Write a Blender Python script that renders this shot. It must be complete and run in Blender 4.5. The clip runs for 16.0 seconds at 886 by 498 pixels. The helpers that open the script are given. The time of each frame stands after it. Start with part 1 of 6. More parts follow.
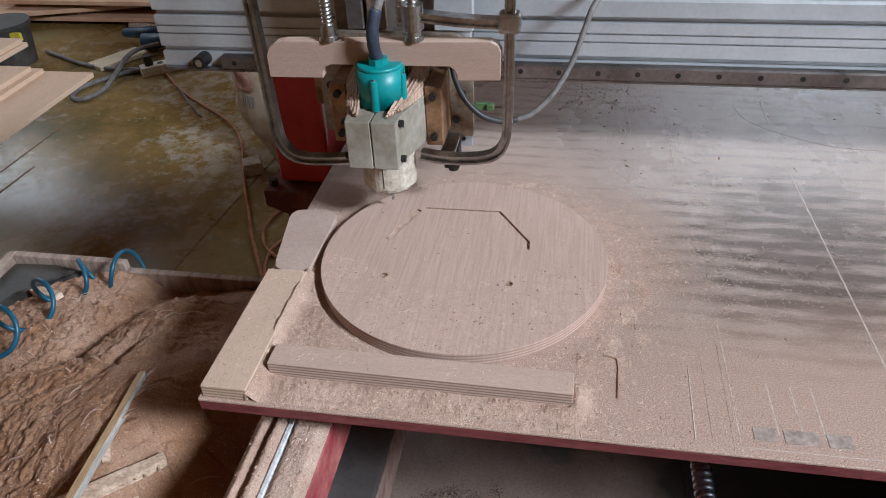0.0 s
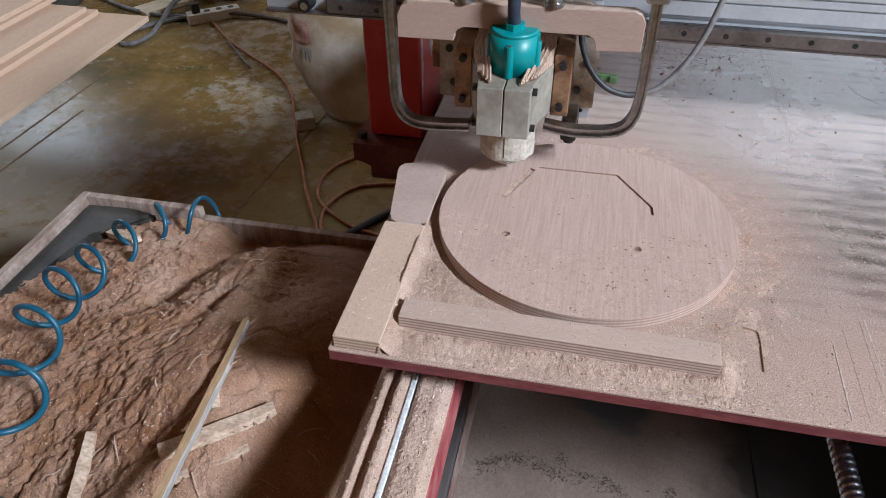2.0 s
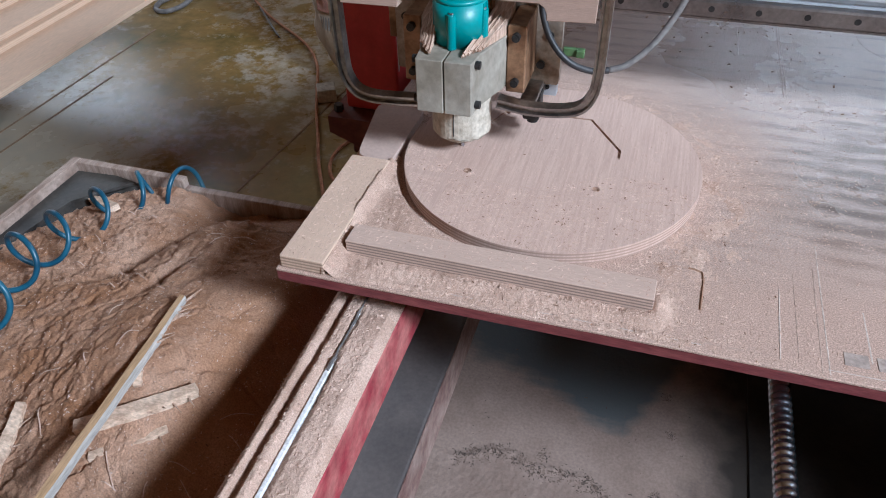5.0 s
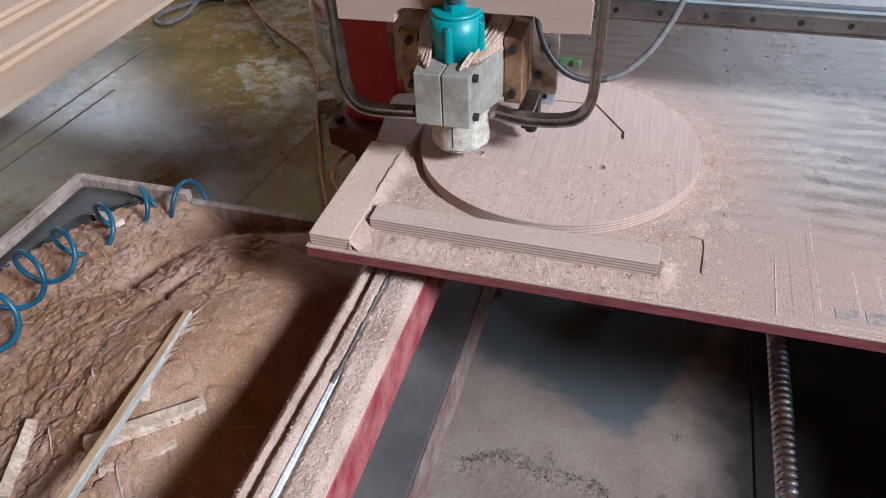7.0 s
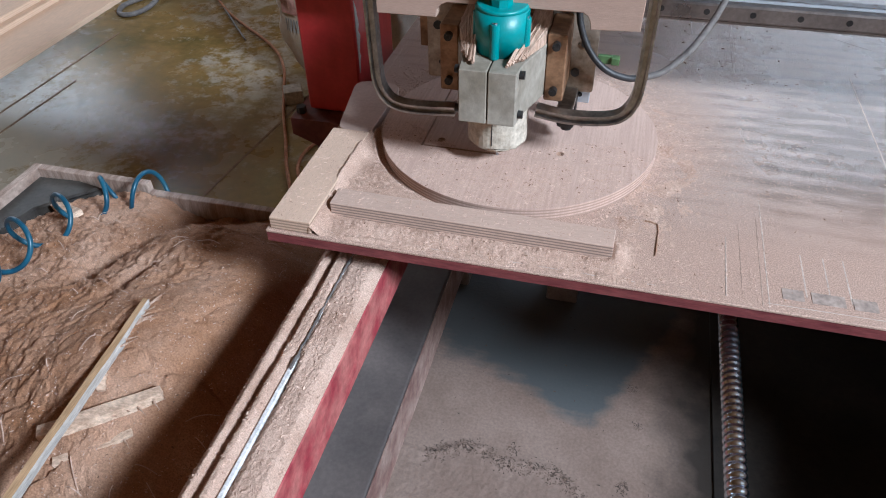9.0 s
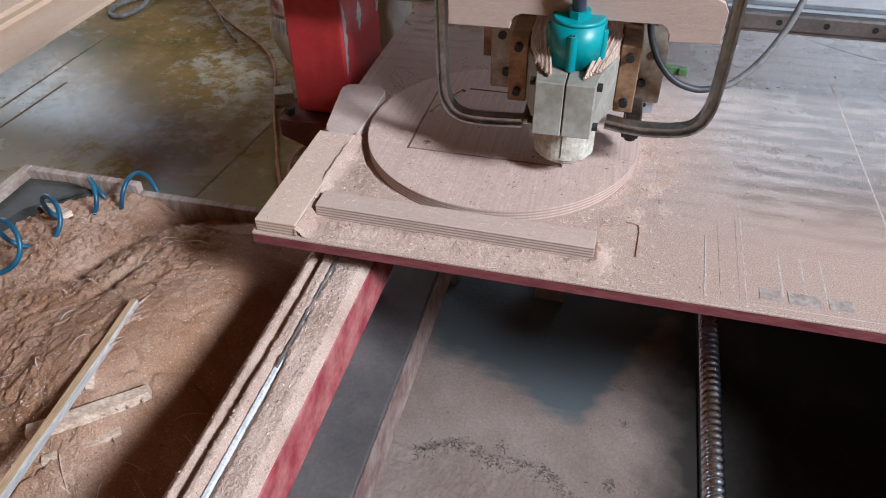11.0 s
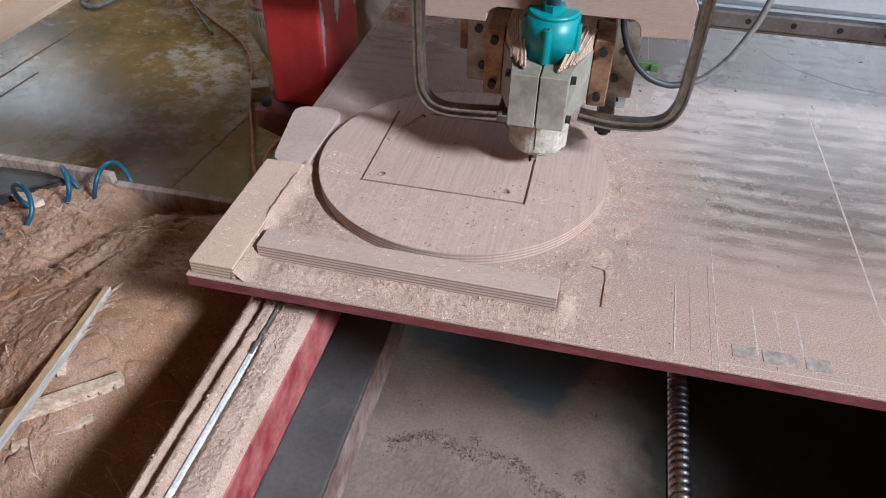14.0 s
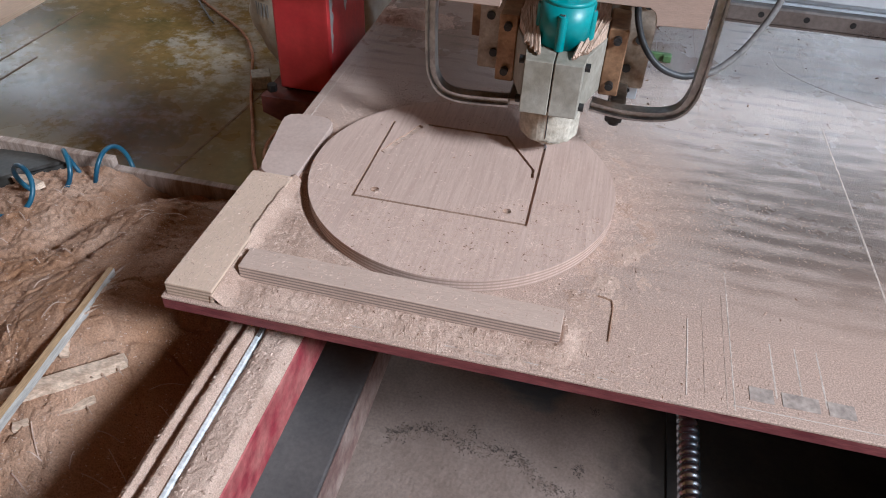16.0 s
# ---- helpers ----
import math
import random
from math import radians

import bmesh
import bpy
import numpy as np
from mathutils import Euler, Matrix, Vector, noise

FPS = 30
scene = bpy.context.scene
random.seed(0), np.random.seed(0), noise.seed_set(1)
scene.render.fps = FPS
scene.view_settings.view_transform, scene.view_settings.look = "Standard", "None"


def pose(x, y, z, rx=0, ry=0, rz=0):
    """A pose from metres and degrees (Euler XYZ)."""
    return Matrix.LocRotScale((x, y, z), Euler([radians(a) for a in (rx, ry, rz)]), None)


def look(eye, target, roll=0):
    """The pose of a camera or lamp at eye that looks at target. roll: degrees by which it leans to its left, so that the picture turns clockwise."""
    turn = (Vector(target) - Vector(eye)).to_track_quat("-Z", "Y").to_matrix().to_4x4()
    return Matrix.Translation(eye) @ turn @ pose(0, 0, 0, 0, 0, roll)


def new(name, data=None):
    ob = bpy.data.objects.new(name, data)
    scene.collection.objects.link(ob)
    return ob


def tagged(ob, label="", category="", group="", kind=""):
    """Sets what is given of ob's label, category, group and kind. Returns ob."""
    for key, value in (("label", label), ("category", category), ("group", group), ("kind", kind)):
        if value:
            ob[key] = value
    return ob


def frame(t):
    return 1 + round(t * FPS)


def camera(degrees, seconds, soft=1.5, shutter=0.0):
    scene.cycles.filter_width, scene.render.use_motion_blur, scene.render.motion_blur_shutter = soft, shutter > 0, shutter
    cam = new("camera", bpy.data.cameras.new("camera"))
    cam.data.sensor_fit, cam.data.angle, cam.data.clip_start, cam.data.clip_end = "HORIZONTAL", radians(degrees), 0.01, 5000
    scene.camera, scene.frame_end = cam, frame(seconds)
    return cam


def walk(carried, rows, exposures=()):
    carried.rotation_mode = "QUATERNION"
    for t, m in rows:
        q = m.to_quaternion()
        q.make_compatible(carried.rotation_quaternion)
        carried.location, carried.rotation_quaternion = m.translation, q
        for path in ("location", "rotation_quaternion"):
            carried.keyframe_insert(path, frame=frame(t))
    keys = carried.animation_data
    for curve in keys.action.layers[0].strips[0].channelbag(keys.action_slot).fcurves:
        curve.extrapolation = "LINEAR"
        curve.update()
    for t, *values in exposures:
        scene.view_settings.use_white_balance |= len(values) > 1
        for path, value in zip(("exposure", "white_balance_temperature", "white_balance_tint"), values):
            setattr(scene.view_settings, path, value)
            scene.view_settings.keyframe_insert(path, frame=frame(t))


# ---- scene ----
cam = camera(62.92, 16.0, soft=1.0)
walk(cam, [
    (0, pose(0.3977, -0.5195, 1.3925, 54.148, 2.119, 9.396)),
    (0.5, pose(0.3876, -0.5281, 1.3967, 53.686, 2.607, 9.606)),
    (1, pose(0.3464, -0.5334, 1.3968, 53.311, -0.709, 8.940)),
    (1.5, pose(0.2745, -0.5345, 1.3793, 52.443, -2.035, 9.851)),
    (2, pose(0.2472, -0.5313, 1.3678, 51.646, 0.167, 11.890)),
    (2.5, pose(0.2878, -0.4926, 1.3243, 50.266, 0.705, 14.001)),
    (3, pose(0.3525, -0.4405, 1.2954, 48.858, 3.049, 17.412)),
    (3.5, pose(0.3766, -0.4348, 1.3197, 49.007, 2.664, 18.436)),
    (4, pose(0.3874, -0.4329, 1.3316, 49.573, 1.644, 16.931)),
    (4.5, pose(0.3847, -0.4376, 1.3324, 49.835, 1.069, 17.074)),
    (7, pose(0.3884, -0.4378, 1.3477, 50.061, 2.305, 16.468)),
    (7.5, pose(0.3860, -0.4428, 1.3543, 50.389, 1.114, 16.568)),
    (8, pose(0.3927, -0.4446, 1.3564, 50.642, 1.198, 16.001)),
    (8.5, pose(0.3964, -0.4467, 1.3466, 50.452, 0.524, 15.673)),
    (9, pose(0.4073, -0.4452, 1.3403, 49.817, 0.887, 14.728)),
    (11.5, pose(0.4243, -0.4544, 1.3488, 49.935, 0.400, 13.909)),
    (12, pose(0.4320, -0.4500, 1.3432, 50.111, -0.079, 13.104)),
    (12.5, pose(0.4412, -0.4512, 1.3449, 49.854, -0.759, 12.475)),
    (13, pose(0.4313, -0.4593, 1.3478, 50.165, -1.373, 12.755)),
    (13.5, pose(0.4161, -0.4623, 1.3379, 49.885, -1.677, 13.810)),
    (14, pose(0.4266, -0.4687, 1.3454, 49.807, -0.962, 13.162)),
    (14.5, pose(0.4137, -0.4787, 1.3458, 49.835, -1.572, 13.817)),
    (15, pose(0.4162, -0.4781, 1.3496, 49.926, -1.430, 13.713)),
    (15.5, pose(0.4174, -0.4760, 1.3449, 49.807, -1.712, 13.146)),
    (16, pose(0.4087, -0.4779, 1.3297, 49.657, -2.160, 13.473)),
], exposures=[(0.0, -0.54, 6280, 10.0), (1.0, -0.54, 6250, 10.0), (2.5, -0.34, 5980, 10.0), (3.5, -0.38, 5860, 10.0), (4.5, -0.33, 5820, 10.0), (8.5, -0.24, 5960, 10.0), (12.5, -0.23, 6000, 10.0), (14.0, -0.32, 6060, 10.0), (16.0, -0.40, 6080, 10.0)])

# ---------------------------------------------------------------- light
H = 0.773                      # height of the machine table over the floor
world = bpy.data.worlds.new("sky")
scene.world = world
world.use_nodes = True
wn = world.node_tree
sky = wn.nodes.new("ShaderNodeTexSky")
sky.sky_type = "NISHITA"
sky.sun_disc = False
sky.sun_elevation, sky.sun_rotation = radians(50), radians(80)
wn.nodes["Background"].inputs[1].default_value = 0.06
wn.links.new(sky.outputs[0], wn.nodes["Background"].inputs[0])


def area(name, eye, target, w, h, watts, colour):
    data = bpy.data.lights.new(name, "AREA")
    data.shape, data.size, data.size_y, data.energy, data.color = "RECTANGLE", w, h, watts, colour
    ob = new(name, data)
    ob.matrix_world = look(eye, target)
    return ob


# daylight of the shed's east, north and west windows
area("window_daylight", (4.35, -2.0, 4.07), (0.2, 0.3, 0.75), 0.95, 0.9, 730, (0.85, 0.93, 1.0))
area("north_daylight", (2.9, 6.85, 3.8), (0.9, 0.8, 0.8), 3.0, 2.2, 220, (0.82, 0.91, 1.0))
area("west_daylight", (-5.35, 4.2, 3.0), (-1.6, 1.6, 0.0), 2.6, 2.0, 100, (0.86, 0.94, 1.0))
scene.view_settings.exposure = 0.0


# ---------------------------------------------------------------- materials
def material(name, low, high, scale=8.0, rough=0.7, metal=0.0, bump=0.15, grain=90.0, stretch=(1, 1, 1), speck=0.25, depth=0.002, third=None):
    """Two colours mixed by a broad noise and a fine grain, with relief from the grain."""
    m = bpy.data.materials.new(name)
    m.use_nodes = True
    n, l = m.node_tree.nodes, m.node_tree.links
    b = n["Principled BSDF"]
    tc = n.new("ShaderNodeTexCoord")
    mp = n.new("ShaderNodeMapping")
    mp.inputs["Scale"].default_value = stretch
    l.new(tc.outputs["Object"], mp.inputs["Vector"])
    broad, fine = n.new("ShaderNodeTexNoise"), n.new("ShaderNodeTexNoise")
    for node, s, d in ((broad, scale, 5), (fine, grain, 4)):
        node.inputs["Scale"].default_value, node.inputs["Detail"].default_value = s, d
        node.inputs["Roughness"].default_value = 0.62
        l.new(mp.outputs[0], node.inputs["Vector"])
    ramp = n.new("ShaderNodeValToRGB")
    ramp.color_ramp.elements[0].position, ramp.color_ramp.elements[1].position = 0.35, 0.66
    ramp.color_ramp.elements[0].color, ramp.color_ramp.elements[1].color = (*low, 1), (*high, 1)
    if third:
        e = ramp.color_ramp.elements.new(0.5)
        e.color = (*third, 1)
    l.new(broad.outputs[0], ramp.inputs[0])
    sp = n.new("ShaderNodeMapRange")
    sp.inputs["From Min"].default_value, sp.inputs["From Max"].default_value = 0.3, 0.7
    sp.inputs["To Min"].default_value, sp.inputs["To Max"].default_value = 1 - speck, 1 + speck
    l.new(fine.outputs[0], sp.inputs[0])
    mul = n.new("ShaderNodeVectorMath")
    mul.operation = "MULTIPLY"
    l.new(ramp.outputs[0], mul.inputs[0])
    l.new(sp.outputs[0], mul.inputs[1])
    l.new(mul.outputs[0], b.inputs["Base Color"])
    b.inputs["Metallic"].default_value = metal
    rr = n.new("ShaderNodeMapRange")
    rr.inputs["To Min"].default_value, rr.inputs["To Max"].default_value = max(rough - 0.12, 0.03), min(rough + 0.12, 1)
    l.new(broad.outputs[0], rr.inputs[0])
    l.new(rr.outputs[0], b.inputs["Roughness"])
    bp = n.new("ShaderNodeBump")
    bp.inputs["Strength"].default_value, bp.inputs["Distance"].default_value = bump, depth
    l.new(fine.outputs[0], bp.inputs["Height"])
    l.new(bp.outputs[0], b.inputs["Normal"])
    return m


def layered(name, light, dark, pitch=0.0045, axis="Z", rough=0.7):
    """Plywood: flat faces in the light veneer, edges with the plies as bands along the board's thickness."""
    m = material(name, tuple(c * 0.92 for c in light), light, 14, rough, 0, 0.2, 110, (5, 1, 1), 0.10)
    n, l = m.node_tree.nodes, m.node_tree.links
    tc, sep, wave = n.new("ShaderNodeTexCoord"), n.new("ShaderNodeSeparateXYZ"), n.new("ShaderNodeMath")
    l.new(tc.outputs["Object"], sep.inputs[0])
    wave.operation = "MULTIPLY"
    wave.inputs[1].default_value = math.tau / pitch
    l.new(sep.outputs[axis], wave.inputs[0])
    s = n.new("ShaderNodeMath")
    s.operation = "SINE"
    l.new(wave.outputs[0], s.inputs[0])
    geo, sn = n.new("ShaderNodeNewGeometry"), n.new("ShaderNodeSeparateXYZ")
    l.new(geo.outputs["True Normal"], sn.inputs[0])
    ab = n.new("ShaderNodeMath")
    ab.operation = "ABSOLUTE"
    l.new(sn.outputs[axis], ab.inputs[0])
    edge = n.new("ShaderNodeMapRange")
    edge.inputs["From Min"].default_value, edge.inputs["From Max"].default_value = 0.3, 0.5
    edge.inputs["To Min"].default_value, edge.inputs["To Max"].default_value = 1, 0
    l.new(ab.outputs[0], edge.inputs[0])
    band = n.new("ShaderNodeMapRange")
    band.inputs["From Min"].default_value, band.inputs["From Max"].default_value = -0.2, 0.5
    l.new(s.outputs[0], band.inputs[0])
    both = n.new("ShaderNodeMath")
    both.operation = "MULTIPLY"
    l.new(edge.outputs[0], both.inputs[0])
    l.new(band.outputs[0], both.inputs[1])
    mix = n.new("ShaderNodeMixRGB")
    b = n["Principled BSDF"]
    src = b.inputs["Base Color"].links[0].from_socket
    l.new(src, mix.inputs[1])
    mix.inputs[2].default_value = (*dark, 1)
    l.new(both.outputs[0], mix.inputs[0])
    l.new(mix.outputs[0], b.inputs["Base Color"])
    return m


def metal(name, low, high, rough=0.4, scale=25, speck=0.12, bump=0.1, strength=1.0):
    return material(name, low, high, scale, rough, strength, bump, 160, (1, 1, 1), speck, 0.0008)


DUST = material("sawdust", (0.40, 0.262, 0.200), (0.60, 0.435, 0.355), 11, 0.95, 0, 0.8, 620, (1, 1, 1), 0.30, 0.0016)
DUST_HEAP = material("heaped_sawdust", (0.345, 0.168, 0.086), (0.51, 0.32, 0.225), 7, 0.97, 0, 1.0, 400, (1, 1, 1), 0.30, 0.004)
CHIP = material("wood_chips", (0.42, 0.285, 0.225), (0.64, 0.475, 0.395), 60, 0.9, 0, 0.2, 200)
CHIP_DARK = material("dark_chips", (0.16, 0.09, 0.06), (0.30, 0.19, 0.13), 60, 0.9, 0, 0.2, 200)
PLY = layered("plywood", (0.60, 0.435, 0.335), (0.33, 0.235, 0.175))
PLY.node_tree.nodes["Noise Texture"].inputs["Scale"].default_value = 9
PLY_LONG = layered("plywood_batten_face", (0.52, 0.38, 0.315), (0.25, 0.185, 0.155), 0.0042)
PLY_LONG.node_tree.nodes["Mapping"].inputs["Scale"].default_value = (1, 9, 1)
PLY_DISC = layered("sanded_plywood", (0.58, 0.42, 0.355), (0.36, 0.25, 0.20), 0.0045)
PLY_DISC.node_tree.nodes["Mapping"].inputs["Scale"].default_value = (20, 1, 1)
PLY_DISC.node_tree.nodes["Color Ramp"].color_ramp.elements[0].color = (0.475, 0.332, 0.278, 1)
MDF = material("fibreboard", (0.45, 0.33, 0.285), (0.52, 0.39, 0.34), 12, 0.6, 0, 0.1, 200, speck=0.08)
GROOVE = material("fresh_groove", (0.32, 0.19, 0.13), (0.48, 0.32, 0.24), 30, 0.95, 0, 0.6, 240)
EDGE_RED = material("red_film_edge", (0.12, 0.022, 0.028), (0.22, 0.06, 0.06), 20, 0.6, 0, 0.3, 90, (1, 1, 6), 0.25)
RED = material("red_paint", (0.42, 0.028, 0.032), (0.55, 0.055, 0.050), 7, 0.40, 0, 0.08, 60, speck=0.12)
RED_DUSTY = material("dusty_red_paint", (0.29, 0.03, 0.045), (0.44, 0.15, 0.135), 22, 0.75, 0, 0.4, 90, speck=0.25)
RED_DARK = material("dark_red_primer", (0.10, 0.022, 0.018), (0.19, 0.06, 0.04), 12, 0.7, 0, 0.2, 90)
GREY_PAINT = material("dusty_grey_steel", (0.19, 0.165, 0.155), (0.32, 0.27, 0.245), 9, 0.65, 0, 0.25, 120, speck=0.2)
BARE = metal("bare_worn_paint", (0.35, 0.37, 0.38), (0.62, 0.62, 0.60), 0.45, strength=0.5)
STEEL = metal("polished_steel", (0.42, 0.47, 0.54), (0.66, 0.72, 0.80), 0.22)
CLAMP = metal("worn_cast_steel", (0.27, 0.262, 0.258), (0.52, 0.51, 0.50), 0.33, 30, 0.2, 0.3)
PLATE = metal("oily_steel_plate", (0.18, 0.12, 0.075), (0.48, 0.42, 0.36), 0.45, 14, 0.2, 0.15, 0.7)
BROWN = material("rusty_bracket", (0.17, 0.085, 0.045), (0.40, 0.24, 0.14), 22, 0.5, 0.4, 0.2, 120)
BLACK = material("black_oxide_bolt", (0.012, 0.012, 0.013), (0.035, 0.034, 0.034), 40, 0.45, 0.3, 0.1, 200)
RUBBER = material("black_rubber", (0.018, 0.019, 0.022), (0.05, 0.05, 0.055), 30, 0.5, 0, 0.1, 150)
BLUE_SLEEVE = material("dark_blue_sleeve", (0.018, 0.025, 0.045), (0.045, 0.06, 0.09), 30, 0.5, 0, 0.15, 150)
GREY_CABLE = material("grey_cable", (0.10, 0.095, 0.095), (0.20, 0.185, 0.18), 30, 0.55, 0, 0.1, 150)
TEAL = material("teal_plastic", (0.0, 0.20, 0.215), (0.004, 0.27, 0.28), 14, 0.38, 0, 0.06, 160, speck=0.08)
RESIN = material("grey_cast_block", (0.22, 0.195, 0.155), (0.34, 0.315, 0.27), 14, 0.6, 0, 0.25, 110, speck=0.14, third=(0.28, 0.255, 0.215))
RESIN_LIGHT = material("pale_cast_nose", (0.38, 0.33, 0.265), (0.50, 0.455, 0.385), 30, 0.75, 0, 0.5, 120)
SPLINTER = material("splintered_wood", (0.36, 0.23, 0.165), (0.58, 0.43, 0.345), 30, 0.8, 0, 0.4, 90, (8, 1, 1))
ALU = metal("anodised_aluminium", (0.44, 0.47, 0.51), (0.58, 0.61, 0.65), 0.38, 5, 0.05, 0.05, 0.4)
RAIL = metal("oily_guide_rail", (0.16, 0.145, 0.145), (0.30, 0.28, 0.275), 0.3, 12, 0.15, 0.05, 0.85)
# near-black without sheen, for the added panels that block light under the table
VOID_BLACK = material("shade_blocker_black", (0.003, 0.003, 0.003), (0.010, 0.009, 0.009), 9, 0.85, 0, 0.1, 80)
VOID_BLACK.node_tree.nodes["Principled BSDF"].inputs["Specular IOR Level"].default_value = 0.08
SLOT = material("dark_slot", (0.012, 0.013, 0.016), (0.04, 0.04, 0.045), 20, 0.6, 0, 0.1, 80)
HOSE = material("blue_air_hose", (0.006, 0.055, 0.105), (0.015, 0.115, 0.185), 12, 0.35, 0, 0.1, 120, speck=0.12)
ORANGE = material("dusty_orange_cable", (0.30, 0.105, 0.04), (0.46, 0.22, 0.12), 18, 0.8, 0, 0.2, 120)
BOARD = material("brown_board", (0.46, 0.27, 0.175), (0.58, 0.37, 0.255), 6, 0.65, 0, 0.12, 120, (1, 5, 1), 0.08)
OLD_WOOD = material("dusty_old_wood", (0.24, 0.165, 0.13), (0.48, 0.375, 0.32), 10, 0.85, 0, 0.4, 90, (6, 1, 1), 0.25)
SACK = material("woven_plastic_sack", (0.40, 0.29, 0.18), (0.80, 0.79, 0.77), 3.2, 0.5, 0, 0.3, 200, speck=0.1)
SACK_PRINT = material("faded_red_print", (0.34, 0.12, 0.10), (0.55, 0.34, 0.29), 14, 0.6, 0, 0.2, 120)
SACK_GREY = material("faded_grey_print", (0.20, 0.19, 0.18), (0.42, 0.40, 0.38), 14, 0.6, 0, 0.2, 120)
WHITE_PLASTIC = material("dusty_white_plastic", (0.52, 0.49, 0.43), (0.70, 0.67, 0.60), 20, 0.5, 0, 0.1, 120)
BLUE_TOOL = material("dark_blue_plastic", (0.008, 0.035, 0.095), (0.02, 0.075, 0.17), 20, 0.5, 0, 0.1, 120)
BLACK_PLASTIC = material("dusty_black_plastic", (0.018, 0.018, 0.02), (0.075, 0.068, 0.06), 9, 0.6, 0, 0.15, 120)
YELLOW = material("yellow_band", (0.55, 0.45, 0.03), (0.65, 0.55, 0.06), 20, 0.6)
GREEN = material("green_terminal", (0.03, 0.08, 0.03), (0.10, 0.18, 0.07), 40, 0.6)
PALE_BLUE = material("pale_blue_bucket", (0.48, 0.58, 0.66), (0.62, 0.70, 0.76), 9, 0.45, 0, 0.05, 100)
BLOCK = material("grey_wood_block", (0.38, 0.33, 0.27), (0.55, 0.50, 0.42), 20, 0.8, 0, 0.3, 100)
# wall and roof are out of view; their orange-brown only warms the bounced fill
WALL = material("warm_bounce_wall", (0.19, 0.084, 0.023), (0.27, 0.125, 0.038), 1.2, 0.85, 0, 0.2, 20, speck=0.08)
ROOF = material("warm_bounce_roof", (0.15, 0.068, 0.020), (0.22, 0.105, 0.034), 1.2, 0.7, 0, 0.2, 20, speck=0.08)


def floor_material():
    m = material("polished_concrete", (0.092, 0.076, 0.024), (0.210, 0.165, 0.070), 2.0, 0.27, 0, 0.08, 30, (1, 1, 1), 0.18, 0.001, (0.225, 0.138, 0.045))
    n, l = m.node_tree.nodes, m.node_tree.links
    b = n["Principled BSDF"]
    tc = n.new("ShaderNodeTexCoord")
    dust, big = n.new("ShaderNodeTexNoise"), n.new("ShaderNodeTexNoise")
    dust.inputs["Scale"].default_value, dust.inputs["Detail"].default_value, dust.inputs["Roughness"].default_value = 13.0, 10, 0.74
    dust.inputs["Distortion"].default_value = 0.15
    big.inputs["Scale"].default_value, big.inputs["Detail"].default_value = 1.3, 3
    l.new(tc.outputs["Object"], dust.inputs["Vector"])
    l.new(tc.outputs["Object"], big.inputs["Vector"])
    add = n.new("ShaderNodeMath")
    add.operation = "MULTIPLY_ADD"
    add.inputs[1].default_value = 0.8
    l.new(big.outputs[0], add.inputs[0])
    l.new(dust.outputs[0], add.inputs[2])
    # window sheen on the floor beside the bench, painted in as extra pale tone
    off, far, pile = n.new("ShaderNodeVectorMath"), n.new("ShaderNodeVectorMath"), n.new("ShaderNodeMapRange")
    off.operation, far.operation = "SUBTRACT", "LENGTH"
    off.inputs[1].default_value = (-1.65, 1.0, 0)
    l.new(tc.outputs["Object"], off.inputs[0])
    l.new(off.outputs[0], far.inputs[0])
    pile.inputs["From Min"].default_value, pile.inputs["From Max"].default_value = 0.25, 0.95
    pile.inputs["To Min"].default_value, pile.inputs["To Max"].default_value = 0.15, 0.0
    l.new(far.outputs["Value"], pile.inputs[0])
    more = n.new("ShaderNodeMath")
    more.operation = "ADD"
    l.new(add.outputs[0], more.inputs[0])
    l.new(pile.outputs[0], more.inputs[1])
    r = n.new("ShaderNodeMapRange")
    r.inputs["From Min"].default_value, r.inputs["From Max"].default_value = 0.915, 1.05
    r.inputs["To Max"].default_value = 0.56
    l.new(more.outputs[0], r.inputs[0])
    mix = n.new("ShaderNodeMixRGB")
    l.new(b.inputs["Base Color"].links[0].from_socket, mix.inputs[1])
    mix.inputs[2].default_value = (0.50, 0.46, 0.40, 1)
    l.new(r.outputs[0], mix.inputs[0])
    l.new(mix.outputs[0], b.inputs["Base Color"])
    return m


FLOOR = floor_material()


